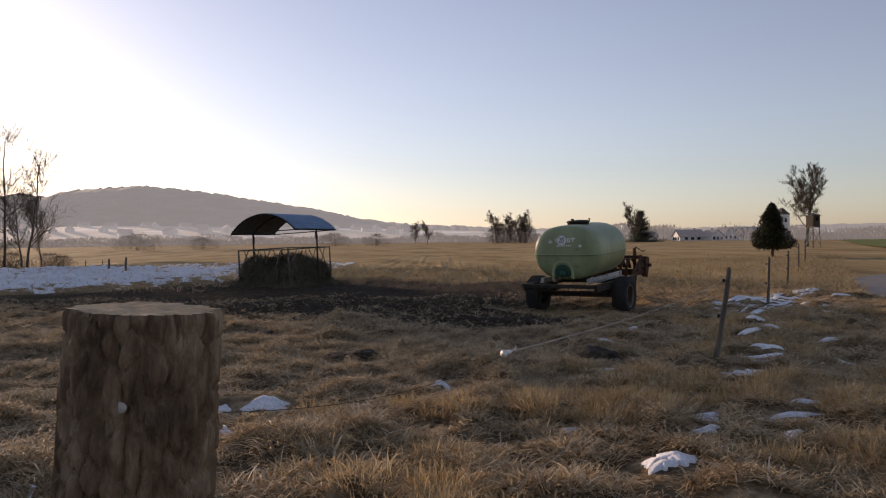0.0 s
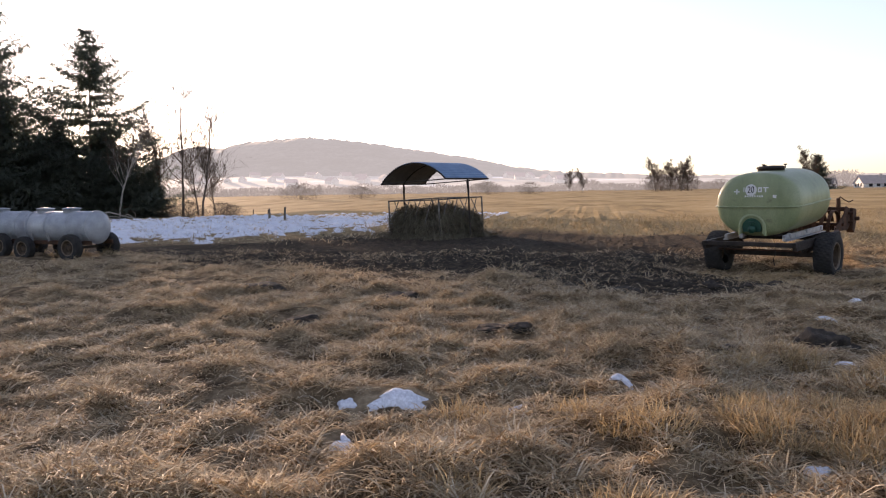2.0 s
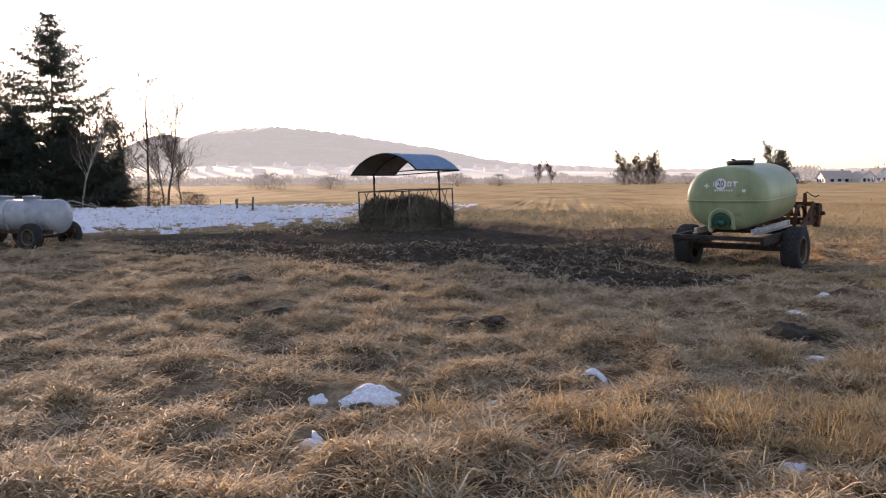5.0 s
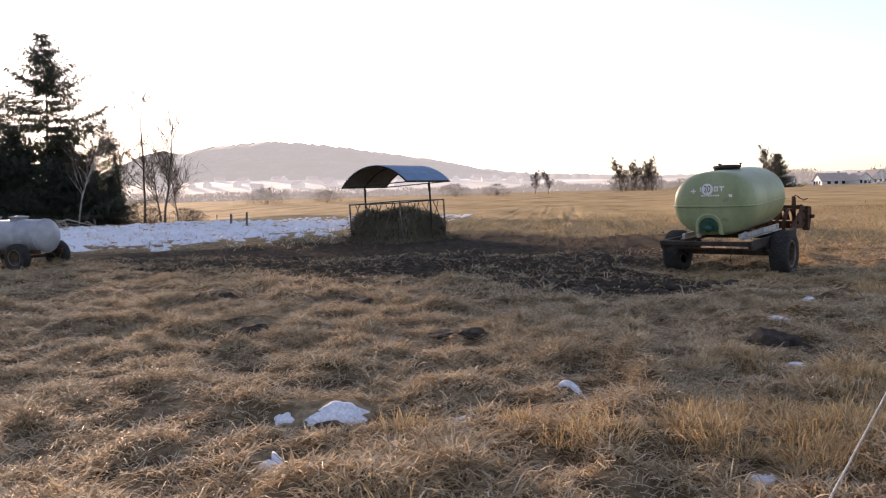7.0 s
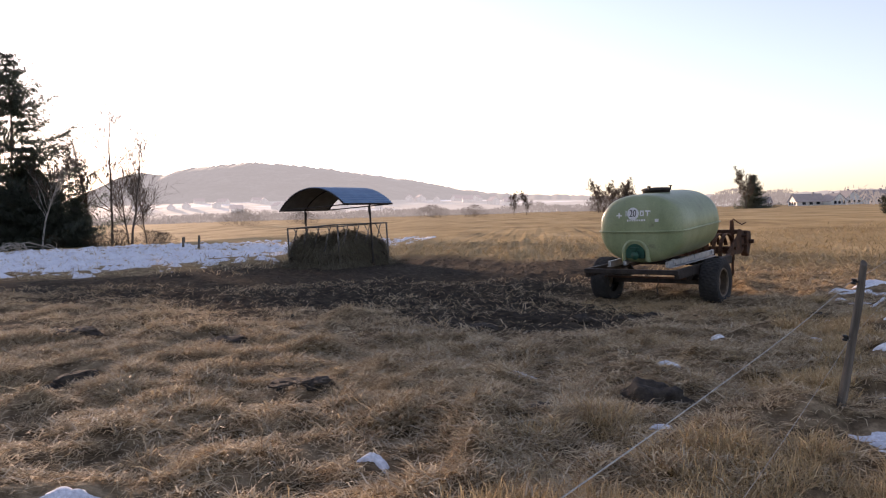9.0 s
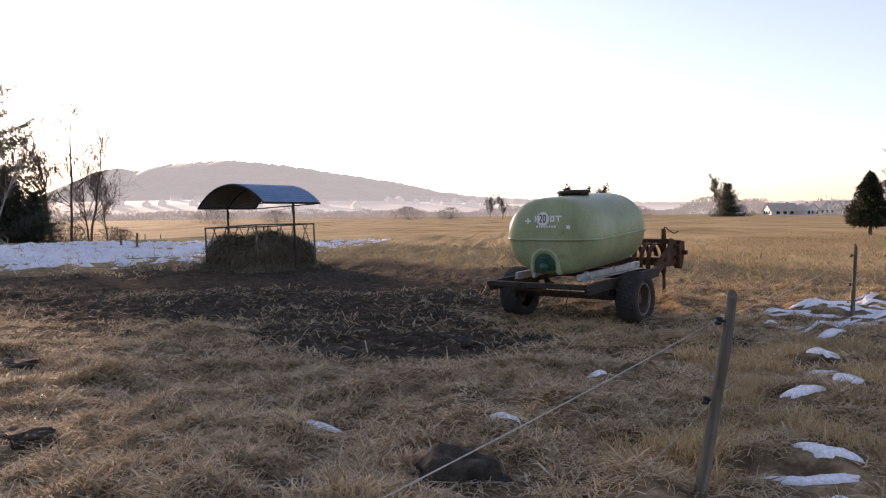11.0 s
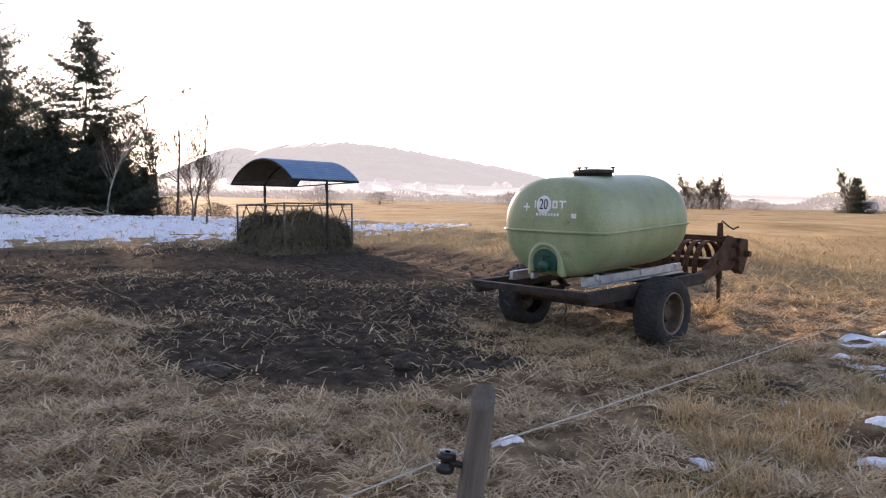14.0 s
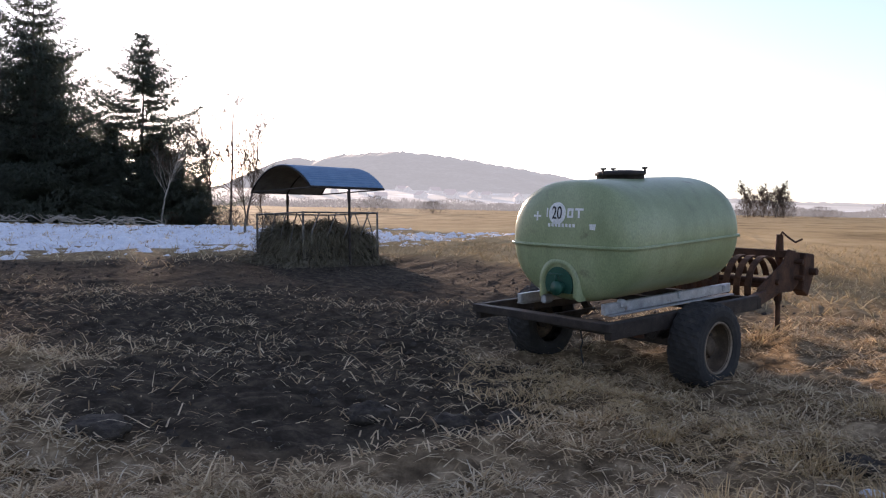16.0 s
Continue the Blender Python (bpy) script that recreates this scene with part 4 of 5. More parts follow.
def build_stake(x, y, h, r, tilt_x, tilt_y, label, insul=True):
    t = thing("fence_post", pose(x, y, gz(x, y) - 0.05, tilt_x, tilt_y, 0), label, "fence post", "posts of the pasture fence")
    bm = bmesh.new()
    seg, rows, rings = 14, 18, []
    for j in range(rows):
        z = -0.1 + (h + 0.1) * j / (rows - 1)
        cx, cy = 0.02 * noise.noise((x, y, z * 1.5)), 0.02 * noise.noise((y, x, z * 1.5))
        rings.append([bm.verts.new((cx + (r * (1.25 - 0.4 * j / rows) + 0.006 * noise.noise((math.cos(a) * 2 + x, math.sin(a) * 2, z * 3))) * math.cos(a), cy + (r * (1.25 - 0.4 * j / rows) + 0.006 * noise.noise((math.cos(a) * 2, math.sin(a) * 2 + y, z * 3))) * math.sin(a), z + (0.02 * math.sin(a) if j == rows - 1 else 0))) for a in [2 * math.pi * i / seg for i in range(seg)]])
    for a, b in zip(rings, rings[1:]):
        for i in range(seg):
            bm.faces.new((a[i], a[(i + 1) % seg], b[(i + 1) % seg], b[i]))
    bm.faces.new(rings[-1])
    part("stake", bm, GREYWOOD, t, "split grey weathered wood")
    if insul:
        for z in (h - 0.14, h * 0.5):
            bm = bmesh.new()
            lathe(bm, [(0.006, -0.02), (0.017, -0.02), (0.019, -0.008), (0.011, -0.004), (0.011, 0.004), (0.019, 0.008), (0.017, 0.02), (0.006, 0.02)], 14, pose(-r - 0.022, 0.0, z))
            rod(bm, (-r * 0.6, 0, z), (-r - 0.022, 0, z), 0.007, seg=8)
            part("insulator", bm, PLASTIC, t, "black plastic ring insulator", True)
    return t


POSTS = [(3.22, 9.22, 1.11, 0.027), (7.0, 16.5, 1.10, 0.025), (10.7, 23.6, 1.10, 0.026), (14.4, 30.7, 1.10, 0.028), (18.1, 37.8, 1.10, 0.03)]
for px, py, ph, pr in POSTS:
    build_stake(px, py, ph, pr, 2.0 if py < 12 else 1.0, 8.0 if py < 12 else 1.0, "thin weathered wooden stake with black insulators")


def build_wires():
    chain = [(-0.47, 1.86, 1.16, 0.62), (0.22, 3.1, 1.09, 0.58)] + [(x + (0.06 if y < 12 else -0.05), y - (0.03 if y < 12 else 0), gz(x, y) + h - 0.20, gz(x, y) + h * 0.5 - 0.05) for x, y, h, r in POSTS]
    for k, (z_i, sag) in enumerate(((2, 0.05), (3, 0.06))):
        t = new("fence_wire")
        tagged(t, "taut pale electric fence wire" if k == 0 else "lower slack electric fence wire", "fence wire", "wires of the pasture fence")
        for a, b in zip(chain, chain[1:]):
            bm = bmesh.new()
            pts = []
            for i in range(13):
                f = i / 12
                pts.append((a[0] + (b[0] - a[0]) * f, a[1] + (b[1] - a[1]) * f, a[z_i] + (b[z_i] - a[z_i]) * f - sag * 4 * f * (1 - f)))
            tube(bm, pts, (0.0019, 0.0013)[k] if a[1] > 2 else 0.0008, 5)
            part("strand", bm, WIRE if a[1] > 2 else DARKSTEEL, t)


build_wires()


def build_gate_handle():
    t = thing("electric_gate_hook", look((0.22, 3.1, 1.09), (0.55, 3.78, 1.075)), "white plastic hook handle in the fence wire", "gate hook")
    part("grip", lathe(bmesh.new(), [(0.002, -0.035), (0.007, -0.035), (0.009, -0.02), (0.007, 0.0), (0.009, 0.02), (0.014, 0.028), (0.014, 0.032), (0.004, 0.036), (0.002, 0.05)], 14), WHITE, t, "ribbed white grip", True)
    part("hook", tube(bmesh.new(), [(0, 0, -0.05), (0, 0, -0.085), (0, 0.012, -0.1), (0, 0.024, -0.09)], 0.003, 6), GALV, t)


build_gate_handle()
for fx, fy, fh in ((-41.0, 95.0, 1.0), (-43.5, 96.0, 1.1), (-17.2, 43.0, 0.8), (-18.4, 43.6, 0.75)):
    build_stake(fx, fy, fh, 0.06, 0, 2, "short dark stump of an old fence post", False)


# ---- snow and mole hills ----
def build_snow_patch(x, y, a, b, turn, seed):
    """A thawing patch of snow: a thin, rounded, ragged slab."""
    rng = np.random.default_rng(seed)
    bm = bmesh.new()
    n, rows = 64, (1.0, 0.95, 0.75, 0.45, 0.0)
    c, s = math.cos(turn), math.sin(turn)
    rim = [max(0.2, 0.72 + 0.6 * noise.noise((math.cos(t) * 1.3 + seed, math.sin(t) * 1.3, 0)) + 0.3 * noise.noise((math.cos(t) * 3 + seed, math.sin(t) * 3, 5)) + 0.12 * noise.noise((math.cos(t) * 9 + seed, math.sin(t) * 9, 5))) for t in np.linspace(0, 2 * math.pi, n, endpoint=False)]
    rings = []
    for k, f in enumerate(rows):
        ring = []
        for i in range(n):
            t = 2 * math.pi * i / n
            lx, ly = a * rim[i] * f * math.cos(t), b * rim[i] * f * math.sin(t)
            wx, wy = lx * c - ly * s, lx * s + ly * c
            top = (-0.04, 0.012, 0.024, 0.030, 0.032)[k]
            ring.append(bm.verts.new((wx, wy, gz(x + wx, y + wy) - gz(x, y) * 1 + top + 0.009 * noise.noise((wx * 14, wy * 14, seed)))))
            if f == 0:
                break
        rings.append(ring)
    for p, q in zip(rings[:-2], rings[1:-1]):
        for i in range(n):
            bm.faces.new((p[i], p[(i + 1) % n], q[(i + 1) % n], q[i]))
    for i in range(n):
        bm.faces.new((rings[-2][i], rings[-2][(i + 1) % n], rings[-1][0]))
    ob = part("snow_patch", bm, SNOW, None, "", True)
    ob.location = (x, y, gz(x, y))
    tagged(ob, "small thawing patch of old white snow in the grass", "snow patch", "snow patches in the grass")


SNOWS = [(1.46, 5.2, 0.26, 0.24, 0.9), (1.35, 5.0, 0.12, 0.10, 0.2), (1.93, 5.95, 0.14, 0.08, 0.2), (2.2, 6.65, 0.14, 0.12, 0.3), (2.12, 6.35, 0.08, 0.13, 0.1), (2.5, 7.5, 0.12, 0.09, 0.1), (2.58, 5.95, 0.20, 0.09, 0.8),
         (2.86, 6.5, 0.24, 0.09, 0.1), (3.2, 7.02, 0.16, 0.06, -0.4), (3.36, 8.68, 0.30, 0.17, 0.3), (3.93, 9.62, 0.26, 0.12, -0.3), (3.90, 9.28, 0.22, 0.12, 0.2), (4.12, 9.88, 0.20, 0.10, -0.5),
         (3.14, 8.3, 0.14, 0.09, 0.3), (-1.56, 7.2, 0.27, 0.14, 0.4), (-1.64, 6.22, 0.13, 0.14, 0.9), (-1.5, 6.35, 0.07, 0.06, 0.0), (-1.95, 7.1, 0.09, 0.07, 0.0), (-1.2, 6.18, 0.08, 0.05, 0.3), (0.03, 7.95, 0.15, 0.08, 0.1), (-0.72, 7.2, 0.07, 0.04, 0.4),
         (0.98, 6.25, 0.10, 0.06, 0.1), (0.86, 10.6, 0.16, 0.09, 0.2), (2.2, 10.45, 0.11, 0.05, 0.1), (1.87, 8.75, 0.10, 0.06, -0.2), (4.55, 11.45, 0.17, 0.11, -0.4),
         (5.08, 12.6, 0.16, 0.10, 0.2), (5.2, 12.64, 0.12, 0.07, 0.1), (5.3, 13.05, 0.15, 0.07, -0.3), (5.58, 13.6, 0.18, 0.07, -0.3), (6.0, 14.85, 0.24, 0.13, 0.2), (4.1, 12.23, 0.10, 0.09, 0.4), (4.93, 14.1, 0.12, 0.07, 0.3), (3.0, 12.15, 0.09, 0.07, 0.3), (5.05, 11.9, 0.15, 0.11, 0.3),
         (6.25, 17.2, 0.42, 0.14, 0.2), (6.5, 16.9, 0.44, 0.18, 0.1), (7.0, 17.75, 0.5, 0.2, 0.2), (6.8, 16.85, 0.5, 0.16, 0.2), (6.73, 15.8, 0.34, 0.13, 0.1), (7.4, 16.4, 0.46, 0.2, 0.2), (7.7, 17.0, 0.5, 0.2, 0.1), (8.1, 18.4, 0.5, 0.25, 0.1), (9.4, 19.8, 0.5, 0.2, 0.2), (7.7, 15.05, 0.34, 0.12, 0.0), (5.4, 10.85, 0.26, 0.10, 0.1), (4.8, 9.4, 0.16, 0.10, 0.4)]
rng_s = np.random.default_rng(17)
for k in range(30):
    f, o = rng_s.random(), rng_s.normal(0, 0.5)
    SNOWS.append((6.0 + 3.6 * f + o, 15.4 + 4.8 * f - 0.4 * o, rng_s.uniform(0.08, 0.34), rng_s.uniform(0.04, 0.11), rng_s.uniform(-0.3, 0.6)))
for k, (sx, sy, sa, sb, st) in enumerate(SNOWS):
    build_snow_patch(sx, sy, sa * 1.08, sb * 0.85, st, k + 3)


def build_snow_field():
    """Snow left lying in the shade before the wood; it breaks up where tussocks stand through it."""
    xs, ys = np.arange(-48, -5.5, 0.15), np.arange(22.5, 58, 0.15)
    gx, gy = np.meshgrid(xs, ys)
    x, y = gx.ravel(), gy.ravel()
    # front edge runs from far by the rack to near by the tankers
    front = 24.0 + 0.55 * np.clip(x + 16, 0, 20) + (vnoise(x * 0.5, y * 0.5, 51) - 0.5) * 3
    cover = smooth_step(-1.5, 2.5, y - front) * (1 - smooth_step(42, 56, y + (vnoise(x * 0.3, y * 0.3, 52) - 0.5) * 10)) * (1 - smooth_step(-10.5, -6.5, x - 0.1 * (y - 30)))
    lift = (vnoise(x * 0.8, y * 0.6, 53) - 0.5) * 0.10 + (vnoise(x * 2.6, y * 2.2, 54) - 0.5) * 0.28 + (vnoise(x * 5.5, y * 5, 55) - 0.5) * 0.28
    z = ground_z(x, y) + lift - 0.14 + cover * 0.118
    nx, ny = len(xs), len(ys)
    i = (np.arange(ny - 1)[:, None] * nx + np.arange(nx - 1)[None, :]).ravel()
    q = np.stack([i, i + 1, i + nx + 1, i + nx], 1)
    keep = cover[q].max(1) > 0.05
    tagged(array_mesh("snow_field", np.stack([x, y, z], 1), q[keep], [], SNOW, smooth=True), "broken sheet of old snow lying over tussocks", "snow", kind="stuff")


build_snow_field()


def build_mole_hill(x, y, r, h, seed):
    bm = bmesh.new()
    bmesh.ops.create_icosphere(bm, subdivisions=4, radius=1)
    for v in bm.verts:
        d = v.co.copy()
        q = 1 + 0.35 * noise.noise(d * 1.8 + Vector((seed, 0, 0))) + 0.16 * noise.noise(d * 6 + Vector((0, seed, 0))) + 0.06 * noise.noise(d * 15)
        v.co = Vector((d.x * r * q, d.y * r * q, d.z * h * q if d.z > 0 else d.z * 0.1))
    ob = part("mole_hill", bm, SOIL, None, "", True)
    ob.location = (x, y, gz(x, y) - 0.01)
    tagged(ob, "low heap of dark crumbly soil in the grass", "mole hill", "mole hills in the pasture")


MOLES = [(1.93, 9.6, 0.26, 0.15), (-3.6, 10.5, 0.24, 0.09), (-3.75, 10.2, 0.17, 0.06), (-1.25, 10.15, 0.20, 0.05), (-0.95, 10.0, 0.15, 0.05), (2.7, 14.75, 0.17, 0.10), (2.3, 14.6, 0.15, 0.08), (1.68, 14.6, 0.18, 0.10), (4.9, 14.6, 0.16, 0.08), (1.05, 9.2, 0.2, 0.07), (-2.9, 12.6, 0.3, 0.09), (-5.2, 13.0, 0.3, 0.08), (0.29, 13.4, 0.22, 0.09)]
for k, (mx, my, mr, mh) in enumerate(MOLES):
    build_mole_hill(mx, my, mr, mh, k + 1.7)


# ---- grass ----
def scatter(rng, n, x0, x1, y0, y1):
    return rng.uniform(x0, x1, n), rng.uniform(y0, y1, n)


def build_thatch(name, seed, n, x0, x1, y0, y1, length, width, mat, up, label, keep):
    """Lying winter grass, combed in swathes by the weather."""
    rng = np.random.default_rng(seed)
    x, y = scatter(rng, n, x0, x1, y0, y1)
    k = rng.random(n) < keep(x, y)
    x, y = x[k], y[k]
    n = len(x)
    swirl = vnoise(x * 0.9, y * 0.9, 61) * 7 + vnoise(x * 3.1, y * 3.1, 62) * 8 + rng.normal(0, 2.2, n)
    tus = 0.35 * vnoise(x * 1.7, y * 1.5, 19) + 0.65 * vnoise(x * 4.4 + 1.5 * vnoise(x * 1.3, y * 1.3, 11), y * 4.4, 63)
    rise = up * (0.1 + 1.9 * tus) * (0.25 + 1.3 * rng.random(n))
    way = np.stack([np.cos(swirl), np.sin(swirl), rise], 1)
    ln = length * (0.4 + 1.1 * rng.random(n) ** 1.6) * (0.6 + 0.8 * tus)
    pos = np.stack([x, y, ground_z(x, y) - 0.005 + 0.07 * rng.random(n) * tus], 1)
    ob = blades(name, pos, way, ln, width * (0.6 + 0.8 * rng.random(n)), mat, droop=0.28, rng=rng)
    tagged(ob, label, "grass", kind="stuff")


def lane(x, y):
    """Distance to the right of the lane's near edge."""
    return (x - road_x(y)) * 0.885


def grass_keep(x, y):
    patch = (0.38 + 0.68 * smooth_step(0.25, 0.6, vnoise(x * 1.7, y * 1.5, 19))) * (0.30 + 0.8 * smooth_step(0.2, 0.55, vnoise(x * 4.4 + 1.5 * vnoise(x * 1.3, y * 1.3, 11), y * 4.4, 63))) * (0.7 + 0.5 * vnoise(x * 0.8, y * 0.8, 64))
    clear = np.ones_like(x)
    for sx, sy, sa, sb, st in SNOWS:
        dx, dy = (x - sx) * math.cos(st) + (y - sy) * math.sin(st), (y - sy) * math.cos(st) - (x - sx) * math.sin(st)
        clear *= np.hypot(dx / sa, dy / (sb + 0.07)) > 1.12
    for hx, hy, hr, hh in MOLES:
        clear *= np.hypot(x - hx, y - hy) > 0.9 * hr
    return patch * (1 - 0.91 * mud(x, y)) * (lane(x, y) < 0.1) * (x > -1.8 - 0.95 * (y - 2.5)) * (x < 1.4 + 0.66 * y) * clear


build_thatch("lying_grass", 71, 640000, -8.5, 8, 4.6, 12.8, 0.14, 0.0040, STRAW, 0.34, "lying matted straw-coloured winter grass", grass_keep)
build_thatch("lying_grass", 72, 250000, -13, 11, 12.6, 21, 0.155, 0.0050, STRAW, 0.36, "lying matted straw-coloured winter grass", grass_keep)
build_thatch("meadow_grass", 73, 110000, -14, 34, 19, 48, 0.28, 0.010, FIELD, 0.7, "sunlit golden meadow grass", lambda x, y: (1 - 0.95 * smooth_step(28, 48, y)) * (0.3 + 0.9 * vnoise(x * 0.5, y * 0.5, 65)) * (1 - np.minimum(1, 1.6 * mud(x, y))) * ((lane(x, y) < 0.1) | (lane(x, y) > 3.2)) * (1 - smooth_step(3, 10, -x - 2) * smooth_step(23, 26, y)))
build_thatch("loose_straw", 76, 60000, -7.5, 7, 4.6, 13.5, 0.17, 0.0036, PALE, 0.5, "pale broken stalks lying on the grass", lambda x, y: grass_keep(x, y) * (vnoise(x * 1.4, y * 1.4, 69) > 0.35))
# straw laid along the low sun's strip; its gold paints that light
build_thatch("sun_strip_straw", 77, 44000, 1.6, 6.0, 13.2, 17.6, 0.15, 0.004, GOLD, 0.35, "golden straw by the trailer, coloured as a strip of sunlight", lambda x, y: np.exp(-(((x - 3.5) * 0.75 - (y - 15.5) * 0.66) ** 2 / 2.6 + ((x - 3.5) * 0.66 + (y - 15.5) * 0.75) ** 2 / 0.35)) * (0.2 + 1.2 * vnoise(x * 2, y * 2, 70)))
build_thatch("snow_stubble", 75, 26000, -40, -7, 24, 50, 0.22, 0.011, STRAW, 0.7, "dead stalks standing through the snow", lambda x, y: 0.2 + 0.8 * (vnoise(x * 1.3, y * 1.3, 68) > 0.55))
build_thatch("trampled_straw", 74, 60000, -13, 6, 13, 30, 0.06, 0.0032, HAY, 0.25, "bits of trodden straw in the mud", lambda x, y: 0.5 * mud(x, y) * (vnoise(x * 1.4, y * 1.4, 66) > 0.45))


def build_tuft(seed):
    rng = np.random.default_rng(seed)
    n = 300
    a, r = rng.random(n) * 2 * math.pi, 0.20 * np.sqrt(rng.random(n))
    pos = np.stack([r * np.cos(a), r * np.sin(a), np.zeros(n)], 1)
    way = np.stack([np.cos(a) * r * 4 + rng.normal(0, 0.55, n), np.sin(a) * r * 4 + rng.normal(0, 0.55, n), 0.55 + 0.6 * rng.random(n)], 1)
    ob = blades("grass_tuft", pos, way, 0.08 + 0.18 * rng.random(n) ** 1.5, 0.002 + 0.0014 * rng.random(n), GOLD, droop=0.35, rng=rng)
    return tagged(ob, "upright golden tuft of dry grass", "grass tuft", "grass tufts along the fence")


def build_tufts():
    rng = np.random.default_rng(90)
    protos = [build_tuft(91 + i) for i in range(5)]
    spots = []
    while len(spots) < 170:
        f, o = rng.uniform(-0.05, 2.0), rng.normal(0.1, 0.95)
        x, y = 0.4 + 2.95 * f + o, 4.0 + 5.6 * f + rng.normal(0, 0.4)
        if vnoise(x * 0.9, y * 0.9, 67) > 0.38 and lane(x, y) < -0.1 and mud(x, y) < 0.3 and np.hypot(x + 0.5, y - 1.4) > 0.4 and all(math.hypot(x - q[0], y - q[1]) > q[2] + 0.12 for q in SNOWS):
            spots.append((float(x), float(y)))
    # extra golden clusters: their colour stands in for patches of sun on the grass
    for cx, cy, k in ((0.5, 6.8, 7), (1.5, 6.9, 12), (2.5, 5.6, 10), (3.6, 7.2, 8)):
        for _ in range(k):
            x, y = cx + rng.normal(0, 0.42), cy + rng.normal(0, 0.3)
            if all(math.hypot(x - q[0], y - q[1]) > q[2] + 0.1 for q in SNOWS):
                spots.append((float(x), float(y)))
    for i, (x, y) in enumerate(spots):
        m = pose(x, y, gz(x, y) - 0.01, rng.uniform(-8, 8), rng.uniform(-8, 8), rng.uniform(0, 360))
        if i < 5:
            protos[i].matrix_world = m
        else:
            copy_thing(protos[i % 5], m)


build_tufts()


def build_clods():
    """Lumps of trodden earth in the mud."""
    rng = np.random.default_rng(33)
    n = 2600
    x, y = scatter(rng, n * 3, -12, 6, 13, 30)
    k = rng.random(n * 3) < mud(x, y) * 0.6
    x, y = x[k], y[k]
    n = len(x)
    base = np.array([(1, 0, 0), (0.3, 0.9, 0), (-0.8, 0.5, 0), (-0.7, -0.6, 0), (0.4, -0.9, 0), (0.5, 0.2, 0.7), (-0.3, 0.3, 0.8), (-0.1, -0.5, 0.6)])
    faces = np.array([(0, 1, 5), (1, 6, 5), (1, 2, 6), (2, 3, 6), (3, 7, 6), (3, 4, 7), (4, 0, 7), (0, 5, 7), (5, 6, 7)])
    sz = 0.012 + 0.045 * rng.random(n) ** 3
    a = rng.random(n) * 6.28
    j = base[None] * (0.7 + 0.6 * rng.random((n, 8, 3))) * sz[:, None, None]
    v = np.stack([j[..., 0] * np.cos(a)[:, None] - j[..., 1] * np.sin(a)[:, None] + x[:, None], j[..., 0] * np.sin(a)[:, None] + j[..., 1] * np.cos(a)[:, None] + y[:, None], j[..., 2] + ground_z(x, y)[:, None] - 0.004], 2)
    f = (np.arange(n) * 8)[:, None, None] + faces[None]
    tagged(array_mesh("earth_clods", v.reshape(-1, 3), [], f.reshape(-1, 3), SOIL), "dark lumps of trodden earth", "earth", kind="stuff")


build_clods()


# ---- trees ----
def spruce_mesh(seed, h, spread, bare):
    """Trunk, whorls of drooping limbs, and needle sprays along them."""
    rng = np.random.default_rng(seed)
    t = new("spruce")
    bm = bmesh.new()
    tube(bm, [(0.1 * math.sin(z * 0.4 + seed), 0.1 * math.cos(z * 0.3), z) for z in np.linspace(-0.5, h * 0.99, 14)], [0.013 * h * (1 - 0.93 * i / 13) for i in range(14)], 9)
    part("trunk", bm, TRUNK, t, "grey-brown straight trunk")
    bm = bmesh.new()
    pos, way, ln = [], [], []
    z = h * bare
    while z < h * 0.985:
        f = (z - h * bare) / (h * (1 - bare))
        reach = spread * (1 - f) ** 0.86 * (0.78 + 0.36 * rng.random()) + 0.4
        for k in range(rng.integers(6, 10)):
            a = rng.random() * 6.283
            r = reach * (0.68 + 0.42 * rng.random())
            if rng.random() < 0.1:
                r *= 1.35
            up = 0.42 * f - 0.16 * (1 - f)
            p0 = np.array([0, 0, z])
            n = max(4, int(r * 4.2))
            s = np.linspace(0.12, 1, n)
            pts = np.stack([np.cos(a) * r * s, np.sin(a) * r * s, z + up * r * s - 0.10 * r * np.sin(s * 3.1) + 0.12 * r * s ** 3], 1)
            if k < 3:
                tube(bm, [tuple(p0), tuple(pts[n // 2]), tuple(pts[-1])], [0.035 * (1 - f) + 0.012, 0.02, 0.006], 4)
            for rep in range(7):
                side = rng.uniform(-1, 1, n) * (0.16 + 0.24 * r * np.sin(np.clip(s * 0.84, 0, 1) * math.pi) ** 0.8)
                off = np.stack([-np.sin(a) * side, np.cos(a) * side, rng.normal(-0.03, 0.10, n) - 0.12 * np.abs(side)], 1)
                pos.append(pts + off + rng.normal(0, 0.06, (n, 3)))
                turn = np.sign(side) * (0.5 + 0.4 * rng.random(n))
                way.append(np.stack([np.cos(a + turn), np.sin(a + turn), rng.normal(-0.12, 0.22, n)], 1))
                ln.append((0.4 + 0.55 * rng.random(n)) * (0.65 + 0.35 * (1 - s * 0.5)))
        z += h * 0.027 * (0.7 + 0.6 * rng.random())
    part("branchwork", bm, TRUNK, t)
    pos, way, ln = np.concatenate(pos), np.concatenate(way), np.concatenate(ln)
    blades("crown", pos, way, ln, 0.04 + 0.05 * rng.random(len(pos)), NEEDLE, t, droop=0.45, rng=rng)
    return t


def place(proto, rows, first):
    for i, (x, y, turn, s) in enumerate(rows):
        m = pose(x, y, gz(x, y) - 0.2, 0, 0, turn)
        if i == 0 and first:
            proto.matrix_world = m
            proto.scale = (s, s, s)
        else:
            c = copy_thing(proto, m)
            c.scale = (s, s, s)


